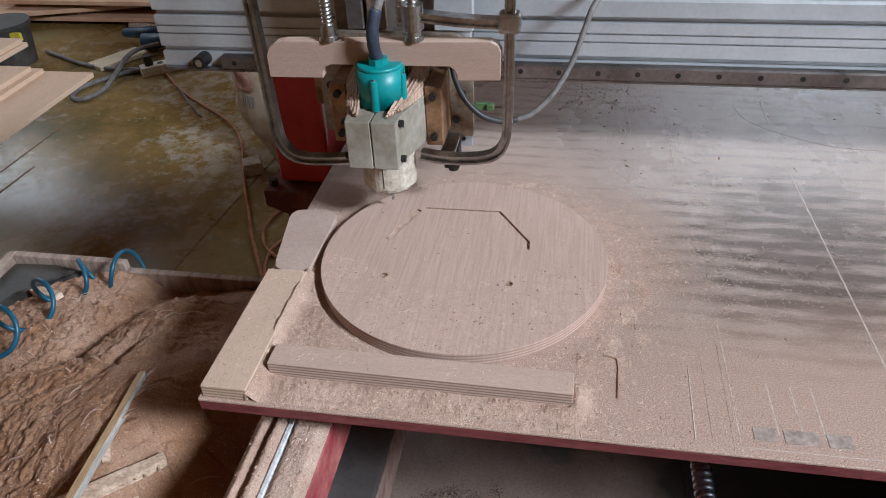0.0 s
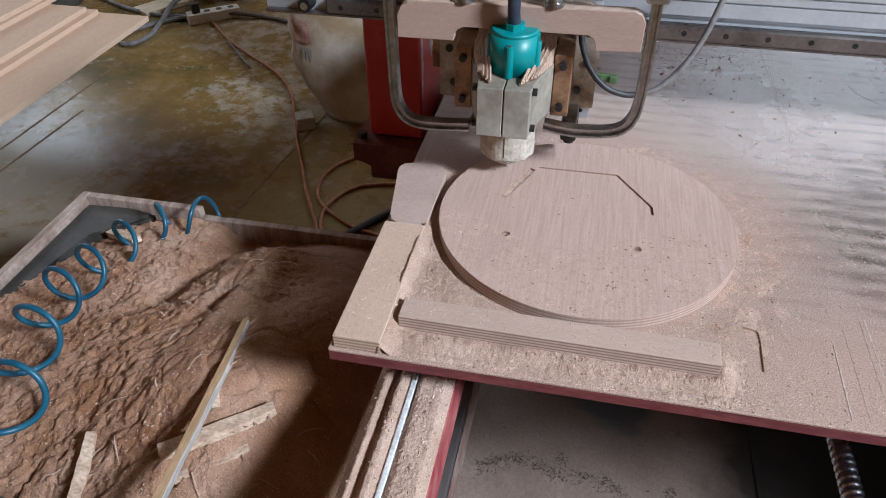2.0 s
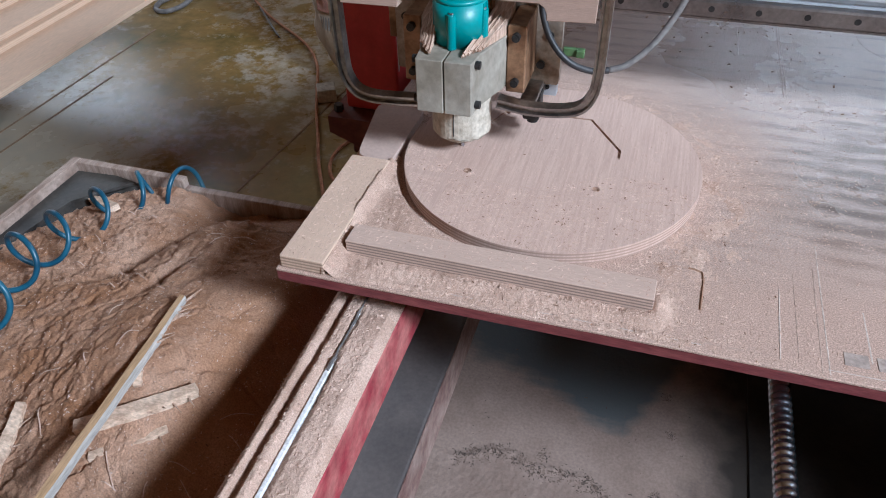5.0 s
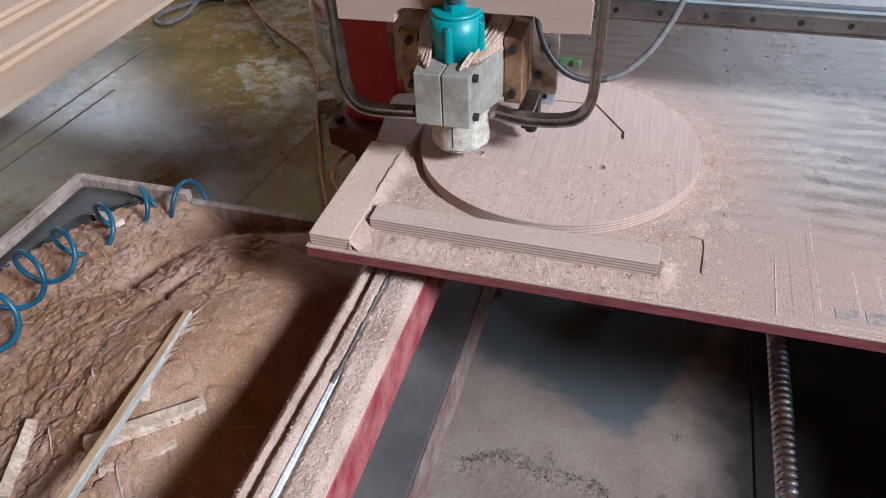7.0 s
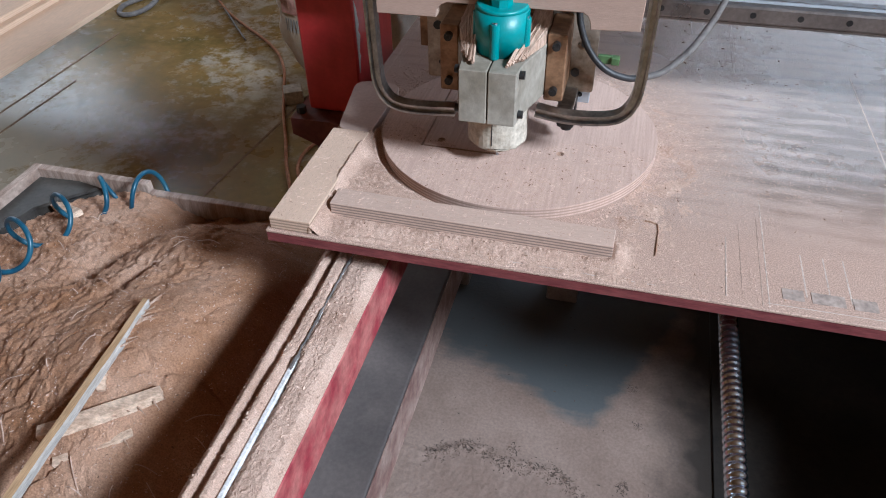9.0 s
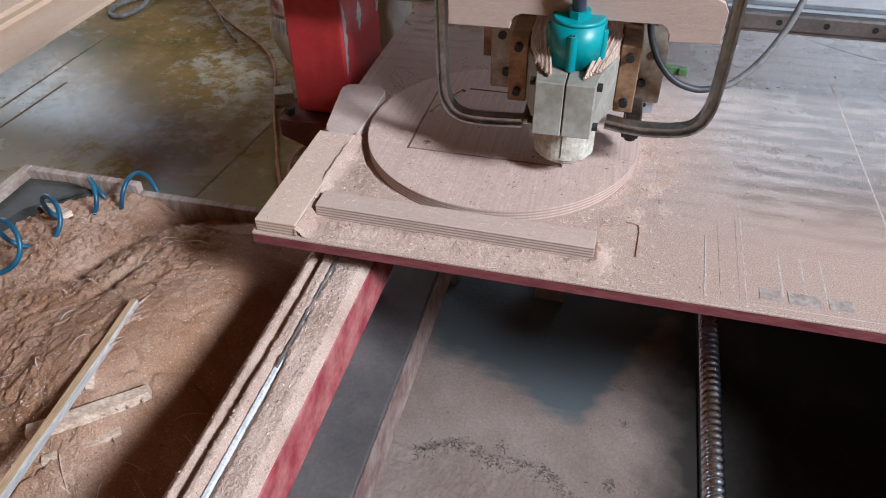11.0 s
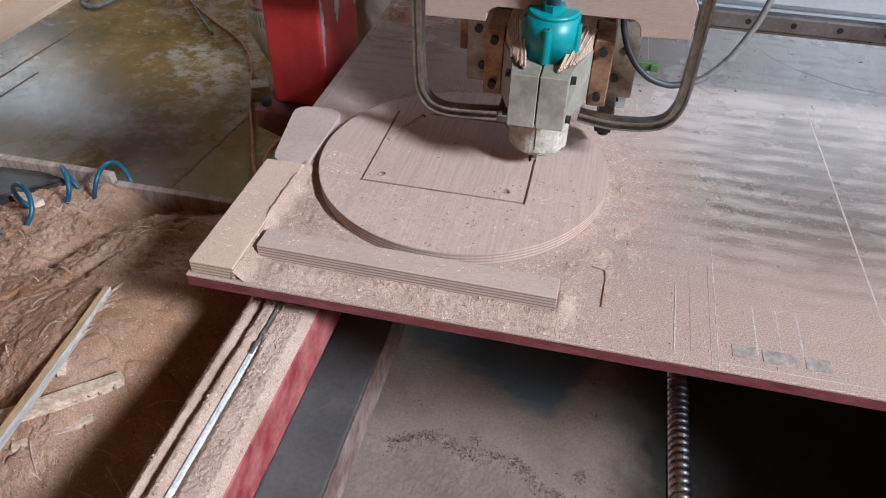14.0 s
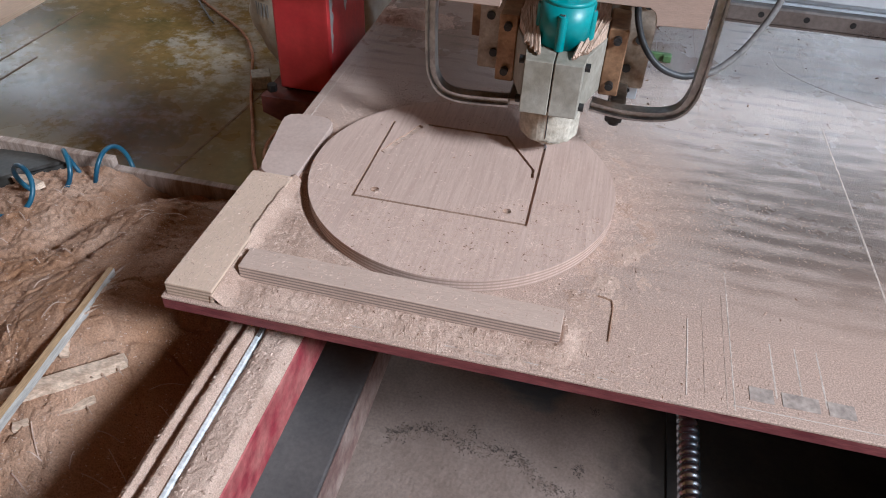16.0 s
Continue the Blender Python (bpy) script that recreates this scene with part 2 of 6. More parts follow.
def table_material():
    """Film-faced board, rubbed pale, with sawdust trodden in and dark smears that run across the table."""
    m = material("worn_table_film", (0.32, 0.245, 0.21), (0.45, 0.36, 0.32), 5, 0.28, 0, 0.6, 420, (1, 1, 1), 0.26, 0.0015)
    n, l = m.node_tree.nodes, m.node_tree.links
    b = n["Principled BSDF"]
    tc = n.new("ShaderNodeTexCoord")
    mp = n.new("ShaderNodeMapping")
    mp.inputs["Scale"].default_value = (11.0, 48, 1)
    l.new(tc.outputs["Object"], mp.inputs["Vector"])
    smear, zone = n.new("ShaderNodeTexNoise"), n.new("ShaderNodeTexNoise")
    smear.inputs["Scale"].default_value, smear.inputs["Detail"].default_value, smear.inputs["Roughness"].default_value = 1.4, 7, 0.66
    l.new(mp.outputs[0], smear.inputs["Vector"])
    zone.inputs["Scale"].default_value, zone.inputs["Detail"].default_value = 4.5, 3
    l.new(tc.outputs["Object"], zone.inputs["Vector"])
    sep = n.new("ShaderNodeSeparateXYZ")
    l.new(tc.outputs["Object"], sep.inputs[0])

    def bell(sock, mid, wide):
        a = n.new("ShaderNodeMath")
        a.operation = "SUBTRACT"
        a.inputs[1].default_value = mid
        l.new(sock, a.inputs[0])
        q = n.new("ShaderNodeMath")
        q.operation = "DIVIDE"
        q.inputs[1].default_value = wide
        l.new(a.outputs[0], q.inputs[0])
        p = n.new("ShaderNodeMath")
        p.operation = "MULTIPLY"
        l.new(q.outputs[0], p.inputs[0])
        l.new(q.outputs[0], p.inputs[1])
        return p.outputs[0]

    s = n.new("ShaderNodeMath")
    s.operation = "ADD"
    l.new(bell(sep.outputs["X"], 0.76, 0.20), s.inputs[0])
    l.new(bell(sep.outputs["Y"], 0.37, 0.22), s.inputs[1])
    inv = n.new("ShaderNodeMapRange")
    inv.inputs["To Min"].default_value, inv.inputs["To Max"].default_value = 0.30, 0.0
    inv.inputs["From Max"].default_value = 1.5
    l.new(s.outputs[0], inv.inputs[0])
    t = n.new("ShaderNodeMath")
    t.operation = "ADD"
    l.new(smear.outputs[0], t.inputs[0])
    l.new(inv.outputs[0], t.inputs[1])
    t2 = n.new("ShaderNodeMath")
    t2.operation = "MULTIPLY_ADD"
    t2.inputs[1].default_value = 0.3
    l.new(zone.outputs[0], t2.inputs[0])
    l.new(t.outputs[0], t2.inputs[2])
    # the smears follow rows a hand's breadth of slats apart
    row = n.new("ShaderNodeMath")
    row.operation = "MULTIPLY_ADD"
    row.inputs[1].default_value = math.tau / 0.033
    wob = n.new("ShaderNodeMath")
    wob.operation = "MULTIPLY"
    wob.inputs[1].default_value = 7.0
    l.new(zone.outputs[0], wob.inputs[0])
    l.new(sep.outputs["Y"], row.inputs[0])
    l.new(wob.outputs[0], row.inputs[2])
    rs = n.new("ShaderNodeMath")
    rs.operation = "SINE"
    l.new(row.outputs[0], rs.inputs[0])
    t3 = n.new("ShaderNodeMath")
    t3.operation = "MULTIPLY_ADD"
    t3.inputs[1].default_value = 0.105
    l.new(rs.outputs[0], t3.inputs[0])
    l.new(t2.outputs[0], t3.inputs[2])
    r = n.new("ShaderNodeMapRange")
    r.inputs["From Min"].default_value, r.inputs["From Max"].default_value = 0.68, 0.98
    r.inputs["To Max"].default_value = 0.88
    l.new(t3.outputs[0], r.inputs[0])
    mix = n.new("ShaderNodeMixRGB")
    l.new(b.inputs["Base Color"].links[0].from_socket, mix.inputs[1])
    mix.inputs[2].default_value = (0.12, 0.088, 0.073, 1)
    l.new(r.outputs[0], mix.inputs[0])
    # sawdust ground into the film round the work
    d = n.new("ShaderNodeMath")
    d.operation = "ADD"
    l.new(bell(sep.outputs["X"], 0.24, 0.36), d.inputs[0])
    l.new(bell(sep.outputs["Y"], 0.28, 0.38), d.inputs[1])
    d2 = n.new("ShaderNodeMath")
    d2.operation = "MULTIPLY_ADD"
    d2.inputs[1].default_value = -1.3
    l.new(zone.outputs[0], d2.inputs[0])
    l.new(d.outputs[0], d2.inputs[2])
    front = n.new("ShaderNodeMath")
    front.operation = "MULTIPLY_ADD"
    front.inputs[1].default_value, front.inputs[2].default_value = 6.0, -0.85
    l.new(sep.outputs["Y"], front.inputs[0])
    fz = n.new("ShaderNodeMath")
    fz.operation = "MULTIPLY_ADD"
    fz.inputs[1].default_value = -0.5
    l.new(zone.outputs[0], fz.inputs[0])
    l.new(front.outputs[0], fz.inputs[2])
    near = n.new("ShaderNodeMath")
    near.operation = "MINIMUM"
    l.new(d2.outputs[0], near.inputs[0])
    l.new(fz.outputs[0], near.inputs[1])
    dr = n.new("ShaderNodeMapRange")
    dr.inputs["From Min"].default_value, dr.inputs["From Max"].default_value = -0.5, 0.55
    dr.inputs["To Min"].default_value, dr.inputs["To Max"].default_value = 0.93, 0.0
    l.new(near.outputs[0], dr.inputs[0])
    mix2 = n.new("ShaderNodeMixRGB")
    l.new(mix.outputs[0], mix2.inputs[1])
    mix2.inputs[2].default_value = (0.465, 0.32, 0.258, 1)
    l.new(dr.outputs[0], mix2.inputs[0])
    pep = n.new("ShaderNodeTexNoise")
    pep.inputs["Scale"].default_value, pep.inputs["Detail"].default_value = 620, 2
    l.new(tc.outputs["Object"], pep.inputs["Vector"])
    pr = n.new("ShaderNodeMapRange")
    pr.inputs["From Min"].default_value, pr.inputs["From Max"].default_value = 0.36, 0.64
    pr.inputs["To Min"].default_value, pr.inputs["To Max"].default_value = 0.70, 1.22
    l.new(pep.outputs[0], pr.inputs[0])
    pm = n.new("ShaderNodeVectorMath")
    pm.operation = "MULTIPLY"
    l.new(mix2.outputs[0], pm.inputs[0])
    l.new(pr.outputs[0], pm.inputs[1])
    l.new(pm.outputs[0], b.inputs["Base Color"])
    dull = n.new("ShaderNodeMath")
    dull.operation, dull.use_clamp = "MULTIPLY_ADD", True
    dull.inputs[1].default_value = 0.5
    l.new(dr.outputs[0], dull.inputs[0])
    l.new(b.inputs["Roughness"].links[0].from_socket, dull.inputs[2])
    l.new(dull.outputs[0], b.inputs["Roughness"])
    return m


TABLE = table_material()


# ---------------------------------------------------------------- building helpers
def thing(name, base, label, category, group="", kind=""):
    ob = new(name)
    ob.location = base
    ob.empty_display_size = 0.05
    return tagged(ob, label, category, group, kind)


def origin(ob):
    v = Vector(ob.location)
    while ob.parent:
        ob = ob.parent
        v += ob.location
    return v


def part(name, bm, mat, parent=None, label="", smooth=False, kind=""):
    """One mesh object of a bmesh in world metres, under its thing or part."""
    at = origin(parent) if parent else Vector()
    bmesh.ops.translate(bm, vec=-at, verts=bm.verts)
    me = bpy.data.meshes.new(name)
    if smooth:
        for f in bm.faces:
            f.smooth = True
    bm.to_mesh(me)
    bm.free()
    for m in (mat if isinstance(mat, (list, tuple)) else [mat]):
        me.materials.append(m)
    ob = new(name, me)
    ob.parent = parent
    return tagged(ob, label, kind=kind)


def solo(name, bm, mat, base, label, category, group="", kind="", smooth=False):
    """A thing that is one mesh, with its origin at base."""
    bmesh.ops.translate(bm, vec=-Vector(base), verts=bm.verts)
    ob = part(name, bm, mat, None, label, smooth)
    ob.location = base
    return tagged(ob, label, category, group, kind)


def box(bm, x0, x1, y0, y1, z0, z1, bevel=0.0, seg=1, m=None):
    g = bmesh.ops.create_cube(bm, size=1)
    vs = g["verts"]
    bmesh.ops.scale(bm, vec=(x1 - x0, y1 - y0, z1 - z0), verts=vs)
    bmesh.ops.translate(bm, vec=((x0 + x1) / 2, (y0 + y1) / 2, (z0 + z1) / 2), verts=vs)
    if bevel:
        es = list({e for v in vs for e in v.link_edges})
        r = bmesh.ops.bevel(bm, geom=es, offset=bevel, segments=seg, affect="EDGES", profile=0.6)
        vs = list({v for f in r["faces"] for v in f.verts} | {v for v in vs if v.is_valid})
    if m is not None:
        bmesh.ops.transform(bm, matrix=m, verts=vs)
    return vs


def rod(bm, a, b, r, r2=None, seg=20):
    a, b = Vector(a), Vector(b)
    d = b - a
    m = Matrix.Translation((a + b) / 2) @ d.to_track_quat("Z", "Y").to_matrix().to_4x4()
    g = bmesh.ops.create_cone(bm, cap_ends=True, segments=seg, radius1=r, radius2=r if r2 is None else r2, depth=d.length, matrix=m)
    return g["verts"]


def smooth_path(pts, per=8):
    """Catmull-Rom through the points."""
    p = [Vector(q) for q in pts]
    p = [2 * p[0] - p[1]] + p + [2 * p[-1] - p[-2]]
    out = []
    for i in range(1, len(p) - 2):
        for k in range(per):
            t = k / per
            out.append(0.5 * (2 * p[i] + (p[i + 1] - p[i - 1]) * t + (2 * p[i - 1] - 5 * p[i] + 4 * p[i + 1] - p[i + 2]) * t * t
                              + (3 * p[i] - p[i - 1] - 3 * p[i + 1] + p[i + 2]) * t ** 3))
    out.append(p[-2])
    return out


def sweep(bm, path, section, up=(0, 0, 1), closed_ends=True):
    """Sweeps a closed section (list of (u, v)) along a path."""
    path = [Vector(p) for p in path]
    rings, last = [], Vector(up)
    for i, p in enumerate(path):
        d = (path[min(i + 1, len(path) - 1)] - path[max(i - 1, 0)]).normalized()
        side = d.cross(last)
        if side.length < 1e-5:
            side = d.cross(Vector((1, 0.3, 0.1)))
        side.normalize()
        v = side.cross(d).normalized()
        last = v
        rings.append([bm.verts.new(p + side * a + v * b) for a, b in section])
    k = len(section)
    for r0, r1 in zip(rings, rings[1:]):
        for j in range(k):
            bm.faces.new((r0[j], r0[(j + 1) % k], r1[(j + 1) % k], r1[j]))
    if closed_ends:
        bm.faces.new(rings[0][::-1])
        bm.faces.new(rings[-1])


def circle(r, n=10):
    return [(r * math.cos(math.tau * i / n), r * math.sin(math.tau * i / n)) for i in range(n)]


def tube(bm, pts, r, per=8, n=10):
    sweep(bm, smooth_path(pts, per), circle(r, n))


def prism(bm, outline, z0, z1, m=None):
    """A flat closed outline (x, y) raised from z0 to z1."""
    lo = [bm.verts.new((x, y, z0)) for x, y in outline]
    hi = [bm.verts.new((x, y, z1)) for x, y in outline]
    k = len(outline)
    bm.faces.new(lo[::-1])
    bm.faces.new(hi)
    for i in range(k):
        bm.faces.new((lo[i], lo[(i + 1) % k], hi[(i + 1) % k], hi[i]))
    if m is not None:
        bmesh.ops.transform(bm, matrix=m, verts=lo + hi)
    return lo + hi


def rounded(x0, x1, y0, y1, r, n=6):
    """The outline of a rectangle with round corners; r: one radius or four, from the lower left anticlockwise."""
    rs = r if isinstance(r, (tuple, list)) else (r,) * 4
    out = []
    for (cx, cy, a), q in zip(((x0, y0, 180), (x1, y0, 270), (x1, y1, 0), (x0, y1, 90)), rs):
        ox, oy = (cx + q if cx == x0 else cx - q), (cy + q if cy == y0 else cy - q)
        for i in range(n + 1):
            t = radians(a + 90 * i / n)
            out.append((ox + q * math.cos(t), oy + q * math.sin(t)))
    return out


def screw_thread(bm, a, b, r, pitch, depth, seg=14):
    """A threaded rod: rings whose radius follows the helix."""
    a, b = Vector(a), Vector(b)
    d = b - a
    q = d.to_track_quat("Z", "Y")
    n = int(d.length / pitch * 6)
    rings = []
    for i in range(n + 1):
        z = d.length * i / n
        ring = []
        for j in range(seg):
            t = j / seg
            ph = (z / pitch - t) % 1
            rr = r - depth * (1 - min(abs(ph - 0.5) * 3.2, 1) ** 2)
            ring.append(bm.verts.new(a + q @ Vector((rr * math.cos(math.tau * t), rr * math.sin(math.tau * t), z))))
        rings.append(ring)
    for r0, r1 in zip(rings, rings[1:]):
        for j in range(seg):
            bm.faces.new((r0[j], r0[(j + 1) % seg], r1[(j + 1) % seg], r1[j]))
    bm.faces.new(rings[0][::-1])
    bm.faces.new(rings[-1])


def height_sheet(bm, x0, x1, y0, y1, nx, ny, z):
    grid = [[bm.verts.new((x0 + (x1 - x0) * i / nx, y0 + (y1 - y0) * j / ny, z(x0 + (x1 - x0) * i / nx, y0 + (y1 - y0) * j / ny)))
             for j in range(ny + 1)] for i in range(nx + 1)]
    for i in range(nx):
        for j in range(ny):
            bm.faces.new((grid[i][j], grid[i + 1][j], grid[i + 1][j + 1], grid[i][j + 1]))
    return grid


def flakes(count, place, rng, size=(0.0012, 0.003), long=2.2):
    """Small bent chips, each a thin wedge of its own, at place(rng) = (x, y, z)."""
    verts, faces = [], []
    while count > 0:
        p = place(rng)
        if p is None:
            continue
        count -= 1
        s = rng.uniform(*size)
        a = rng.uniform(0, math.tau)
        dx, dy = math.cos(a) * s * rng.uniform(1, long) / 2, math.sin(a) * s * rng.uniform(1, long) / 2
        ex, ey = -math.sin(a) * s * 0.35, math.cos(a) * s * 0.35
        t1, t2 = rng.uniform(0.1, 0.5) * s, rng.uniform(0.1, 0.6) * s
        k = len(verts)
        verts += [(p[0] - dx - ex, p[1] - dy - ey, p[2]), (p[0] + dx - ex, p[1] + dy - ey, p[2]), (p[0] + dx * 0.8 + ex, p[1] + dy * 0.8 + ey, p[2]),
                  (p[0] - dx + ex, p[1] - dy + ey, p[2]), (p[0] - dx * 0.6, p[1] - dy * 0.6, p[2] + t1), (p[0] + dx * 0.6, p[1] + dy * 0.6, p[2] + t2)]
        faces += [(k, k + 1, k + 5, k + 4), (k + 2, k + 3, k + 4, k + 5), (k + 1, k + 2, k + 5), (k + 3, k, k + 4)]
    return verts, faces


def stuff(name, verts, faces, mat, label, category, base=(0, 0, 0)):
    b = Vector(base)
    me = bpy.data.meshes.new(name)
    me.from_pydata([Vector(v) - b for v in verts], [], faces)
    me.materials.append(mat)
    ob = new(name, me)
    ob.location = base
    return tagged(ob, label, category, kind="stuff")


# ---------------------------------------------------------------- structure
def build_floor():
    bm = bmesh.new()
    box(bm, -5.5, 4.5, -4.5, 7.0, -0.12, 0.0)
    ob = part("floor", bm, FLOOR, None, "dusty greenish polished concrete workshop floor", kind="structure")
    tagged(ob, category="floor")
    for a, b in (((-0.86, 0.75), (-0.74, 1.98)), ((-1.86, 0.4), (-1.82, 2.2)), ((-1.76, 0.5), (-1.72, 1.75))):
        bm = bmesh.new()
        a, b = Vector((*a, 0)), Vector((*b, 0))
        s = (b - a).normalized().cross(Vector((0, 0, 1))) * 0.004
        vs = [bm.verts.new(v) for v in (a - s, b - s, b + s, a + s)]
        f = bm.faces.new(vs)
        r = bmesh.ops.extrude_face_region(bm, geom=[f])
        bmesh.ops.translate(bm, vec=(0, 0, 0.0015), verts=[v for v in r["geom"] if isinstance(v, bmesh.types.BMVert)])
        part("floor_joint", bm, ORANGE_DUST, ob)
    return ob


ORANGE_DUST = material("dust_filled_joint", (0.13, 0.075, 0.04), (0.26, 0.16, 0.09), 20, 0.9, 0, 0.3, 100)


# unseen walls and roof, added to close the room and reflect warm light
def build_shed():
    def wall(name, *b):
        bm = bmesh.new()
        box(bm, *b)
        tagged(part(name, bm, WALL, None, "plain unseen workshop wall coloured for warm bounce light", kind="structure"), category="wall")
    top = 6.2
    wall("wall_west_a", -5.7, -5.5, -4.5, 2.8, 0, top)
    wall("wall_west_b", -5.7, -5.5, 5.6, 7.0, 0, top)
    wall("wall_west_c", -5.7, -5.5, 2.8, 5.6, 0, 1.9)
    wall("wall_west_d", -5.7, -5.5, 2.8, 5.6, 4.1, top)
    wall("wall_south", -5.5, 4.5, -4.7, -4.5, 0, top)
    wall("wall_east_a", 4.5, 4.7, -4.5, -3.0, 0, top)
    wall("wall_east_b", 4.5, 4.7, -1.0, 7.0, 0, top)
    wall("wall_east_c", 4.5, 4.7, -3.0, -1.0, 0, 3.2)
    wall("wall_east_d", 4.5, 4.7, -3.0, -1.0, 4.9, top)
    wall("wall_north_a", -5.5, 0.4, 7.0, 7.2, 0, top)
    wall("wall_north_e", 0.4, 4.5, 7.0, 7.2, 0, 2.7)
    wall("wall_north_f", 0.4, 4.5, 7.0, 7.2, 5.5, top)
    bm = bmesh.new()
    box(bm, -5.7, 4.7, -4.7, 7.2, top, top + 0.1)
    tagged(part("ceiling", bm, ROOF, None, "plain unseen workshop roof coloured for warm bounce light", kind="structure"), category="ceiling")


# ---------------------------------------------------------------- the machine's fixed frame
def build_frame():
    fr = thing("machine_frame", (0.1, 0.6, 0), "red and grey welded steel frame of a router machine", "machine frame")
    bm = bmesh.new()
    box(bm, 0.048, 0.140, -1.2, 2.3, H - 0.150, H - 0.074, 0.004)
    red = part("rail_beam", bm, RED_DUSTY, fr, "dust-covered red steel beam")
    bm = bmesh.new()
    box(bm, 1.36, 1.45, -1.2, 2.3, H - 0.150, H - 0.074, 0.004)
    part("rail_beam", bm, RED_DUSTY, fr)
    bm = bmesh.new()
    box(bm, -0.005, 0.105, -1.2, 2.3, H - 0.612, H - 0.507, 0.006, 2)
    part("lower_tube", bm, TUBE_GREY, fr, "dusty blue-grey square steel tube")
    bm = bmesh.new()
    box(bm, 0.1052, 0.1072, -1.19, 2.29, H - 0.611, H - 0.508)
    part("tube_side", bm, TUBE_SIDE, fr, "dusty brown-red side of the tube")
    for y in (-1.1, 0.95, 2.1):
        bm = bmesh.new()
        box(bm, 0.0, 0.09, y, y + 0.09, 0.0, H - 0.612, 0.004)
        part("leg", bm, GREY_PAINT, fr)
        bm = bmesh.new()
        box(bm, 0.052, 0.10, y, y + 0.09, H - 0.507, H - 0.150, 0.004)
        part("post", bm, GREY_PAINT, fr)
        bm = bmesh.new()
        box(bm, 1.37, 1.44, y, y + 0.09, 0.0, H - 0.150, 0.004)
        part("leg", bm, GREY_PAINT, fr)
    bm = bmesh.new()
    box(bm, -0.17, 1.58, 0.70, 0.84, H - 0.235, H - 0.1505, 0.004)
    part("cross_beam", bm, RED_DARK, fr)
    # bright guide rail and its dark companion slot on the beam
    bm = bmesh.new()
    box(bm, 0.0885, 0.0955, -1.2, 2.3, H - 0.075, H - 0.0648, 0.0015)
    part("guide_rail", bm, RAIL_BRIGHT, fr, "bright steel linear guide rail")
    bm = bmesh.new()
    path = [(0.0935 + 0.0016 * noise.noise(Vector((k * 0.9, 3, 1))), 0.03 + 0.20 * k / 30, H - 0.0655 + 0.0035 * noise.noise(Vector((k * 1.7, 1, 1)))) for k in range(31)]
    sweep(bm, path, [(-0.0009, -0.004), (0.0009, -0.004), (0.0006, 0.0045), (-0.0006, 0.0045)])
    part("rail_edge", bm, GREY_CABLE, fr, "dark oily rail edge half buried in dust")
    bm = bmesh.new()
    box(bm, 1.40, 1.42, -1.2, 2.3, H - 0.075, H - 0.0648, 0.0015)
    part("guide_rail", bm, STEEL, fr)
    bm = bmesh.new()
    box(bm, 0.30, 0.38, 0.95, 1.03, 0, H - 0.235, 0.004)
    part("leg", bm, GREY_PAINT, fr)
    return fr


TUBE_GREY = material("dusty_blue_grey_steel", (0.085, 0.078, 0.080), (0.155, 0.135, 0.132), 7, 0.6, 0, 0.2, 120, speck=0.12)
TUBE_SIDE = material("dusty_primer", (0.22, 0.12, 0.105), (0.40, 0.29, 0.25), 18, 0.8, 0, 0.3, 90, speck=0.2)
RAIL_BRIGHT = metal("dusty_bright_rail", (0.66, 0.69, 0.72), (0.86, 0.88, 0.90), 0.30, 30, 0.3, 0.3, 0.12)


def build_rail_dust():
    """Sawdust lying along the rail beam, with a dark furrow beside the rail."""
    def z(x, y):
        n = noise.noise(Vector((x * 45, y * 20, 3))) * 0.0022 + noise.noise(Vector((x * 190, y * 190, 9))) * 0.0012 + noise.noise(Vector((x * 420, y * 420, 2))) * 0.0012
        base = H - 0.0612
        d = abs(x - (0.0685 + 0.0016 * math.sin(y * 9)))
        furrow = -0.022 * max(0, 1 - d / 0.0068)
        r = abs(x - 0.0915)
        clear = -0.0098 * max(0, 1 - r / 0.012) * (1 if y < 0.03 else max(0, 1 - (y - 0.03) / 0.04))
        if -0.02 < y < 0.28:
            clear -= 0.006 * max(0, 1 - abs(x - 0.0935) / 0.006) * (0.7 + 0.9 * noise.noise(Vector((y * 40, 0, 5))))
        edge = -0.016 * max(0, (abs(x - 0.094) - 0.036) / 0.012)
        return max(base + n + furrow + clear + edge, H - (0.0738 if x > 0.0495 else 0.086))
    bm = bmesh.new()
    height_sheet(bm, 0.0465, 0.1392, -0.42, 0.75, 64, 620, z)
    r = bmesh.ops.extrude_edge_only(bm, edges=[e for e in bm.edges if e.is_boundary])
    for v in r["geom"]:
        if isinstance(v, bmesh.types.BMVert):
            v.co.z = H - (0.088 if v.co.x < 0.05 else 0.0745)
    ob = solo("sawdust_strip", bm, DUST, (0.09, 0.1, H - 0.085), "pinkish sawdust lying along the red rail beam", "sawdust", kind="stuff", smooth=True)
    rng = random.Random(5)

    def place(g):
        x, y = g.uniform(0.047, 0.138), g.uniform(-0.35, 0.45)
        return None if abs(x - 0.0915) < 0.007 and y < 0.05 else (x, y, z(x, y) - 0.0003)
    stuff("sawdust_chips", *flakes(4200, place, rng, (0.0012, 0.0032)), CHIP, "loose pale wood chips on the red rail beam", "wood chips")
    return ob


def build_screw():
    s = thing("ball_screw", (0.581, 0.4, H - 0.091), "shiny steel ball screw running under the table", "ball screw")
    bm = bmesh.new()
    screw_thread(bm, (0.581, -0.6, H - 0.091), (0.581, 1.9, H - 0.091), 0.0119, 0.0095, 0.0015, 18)
    part("threaded_rod", bm, STEEL, s, smooth=True)
    return s


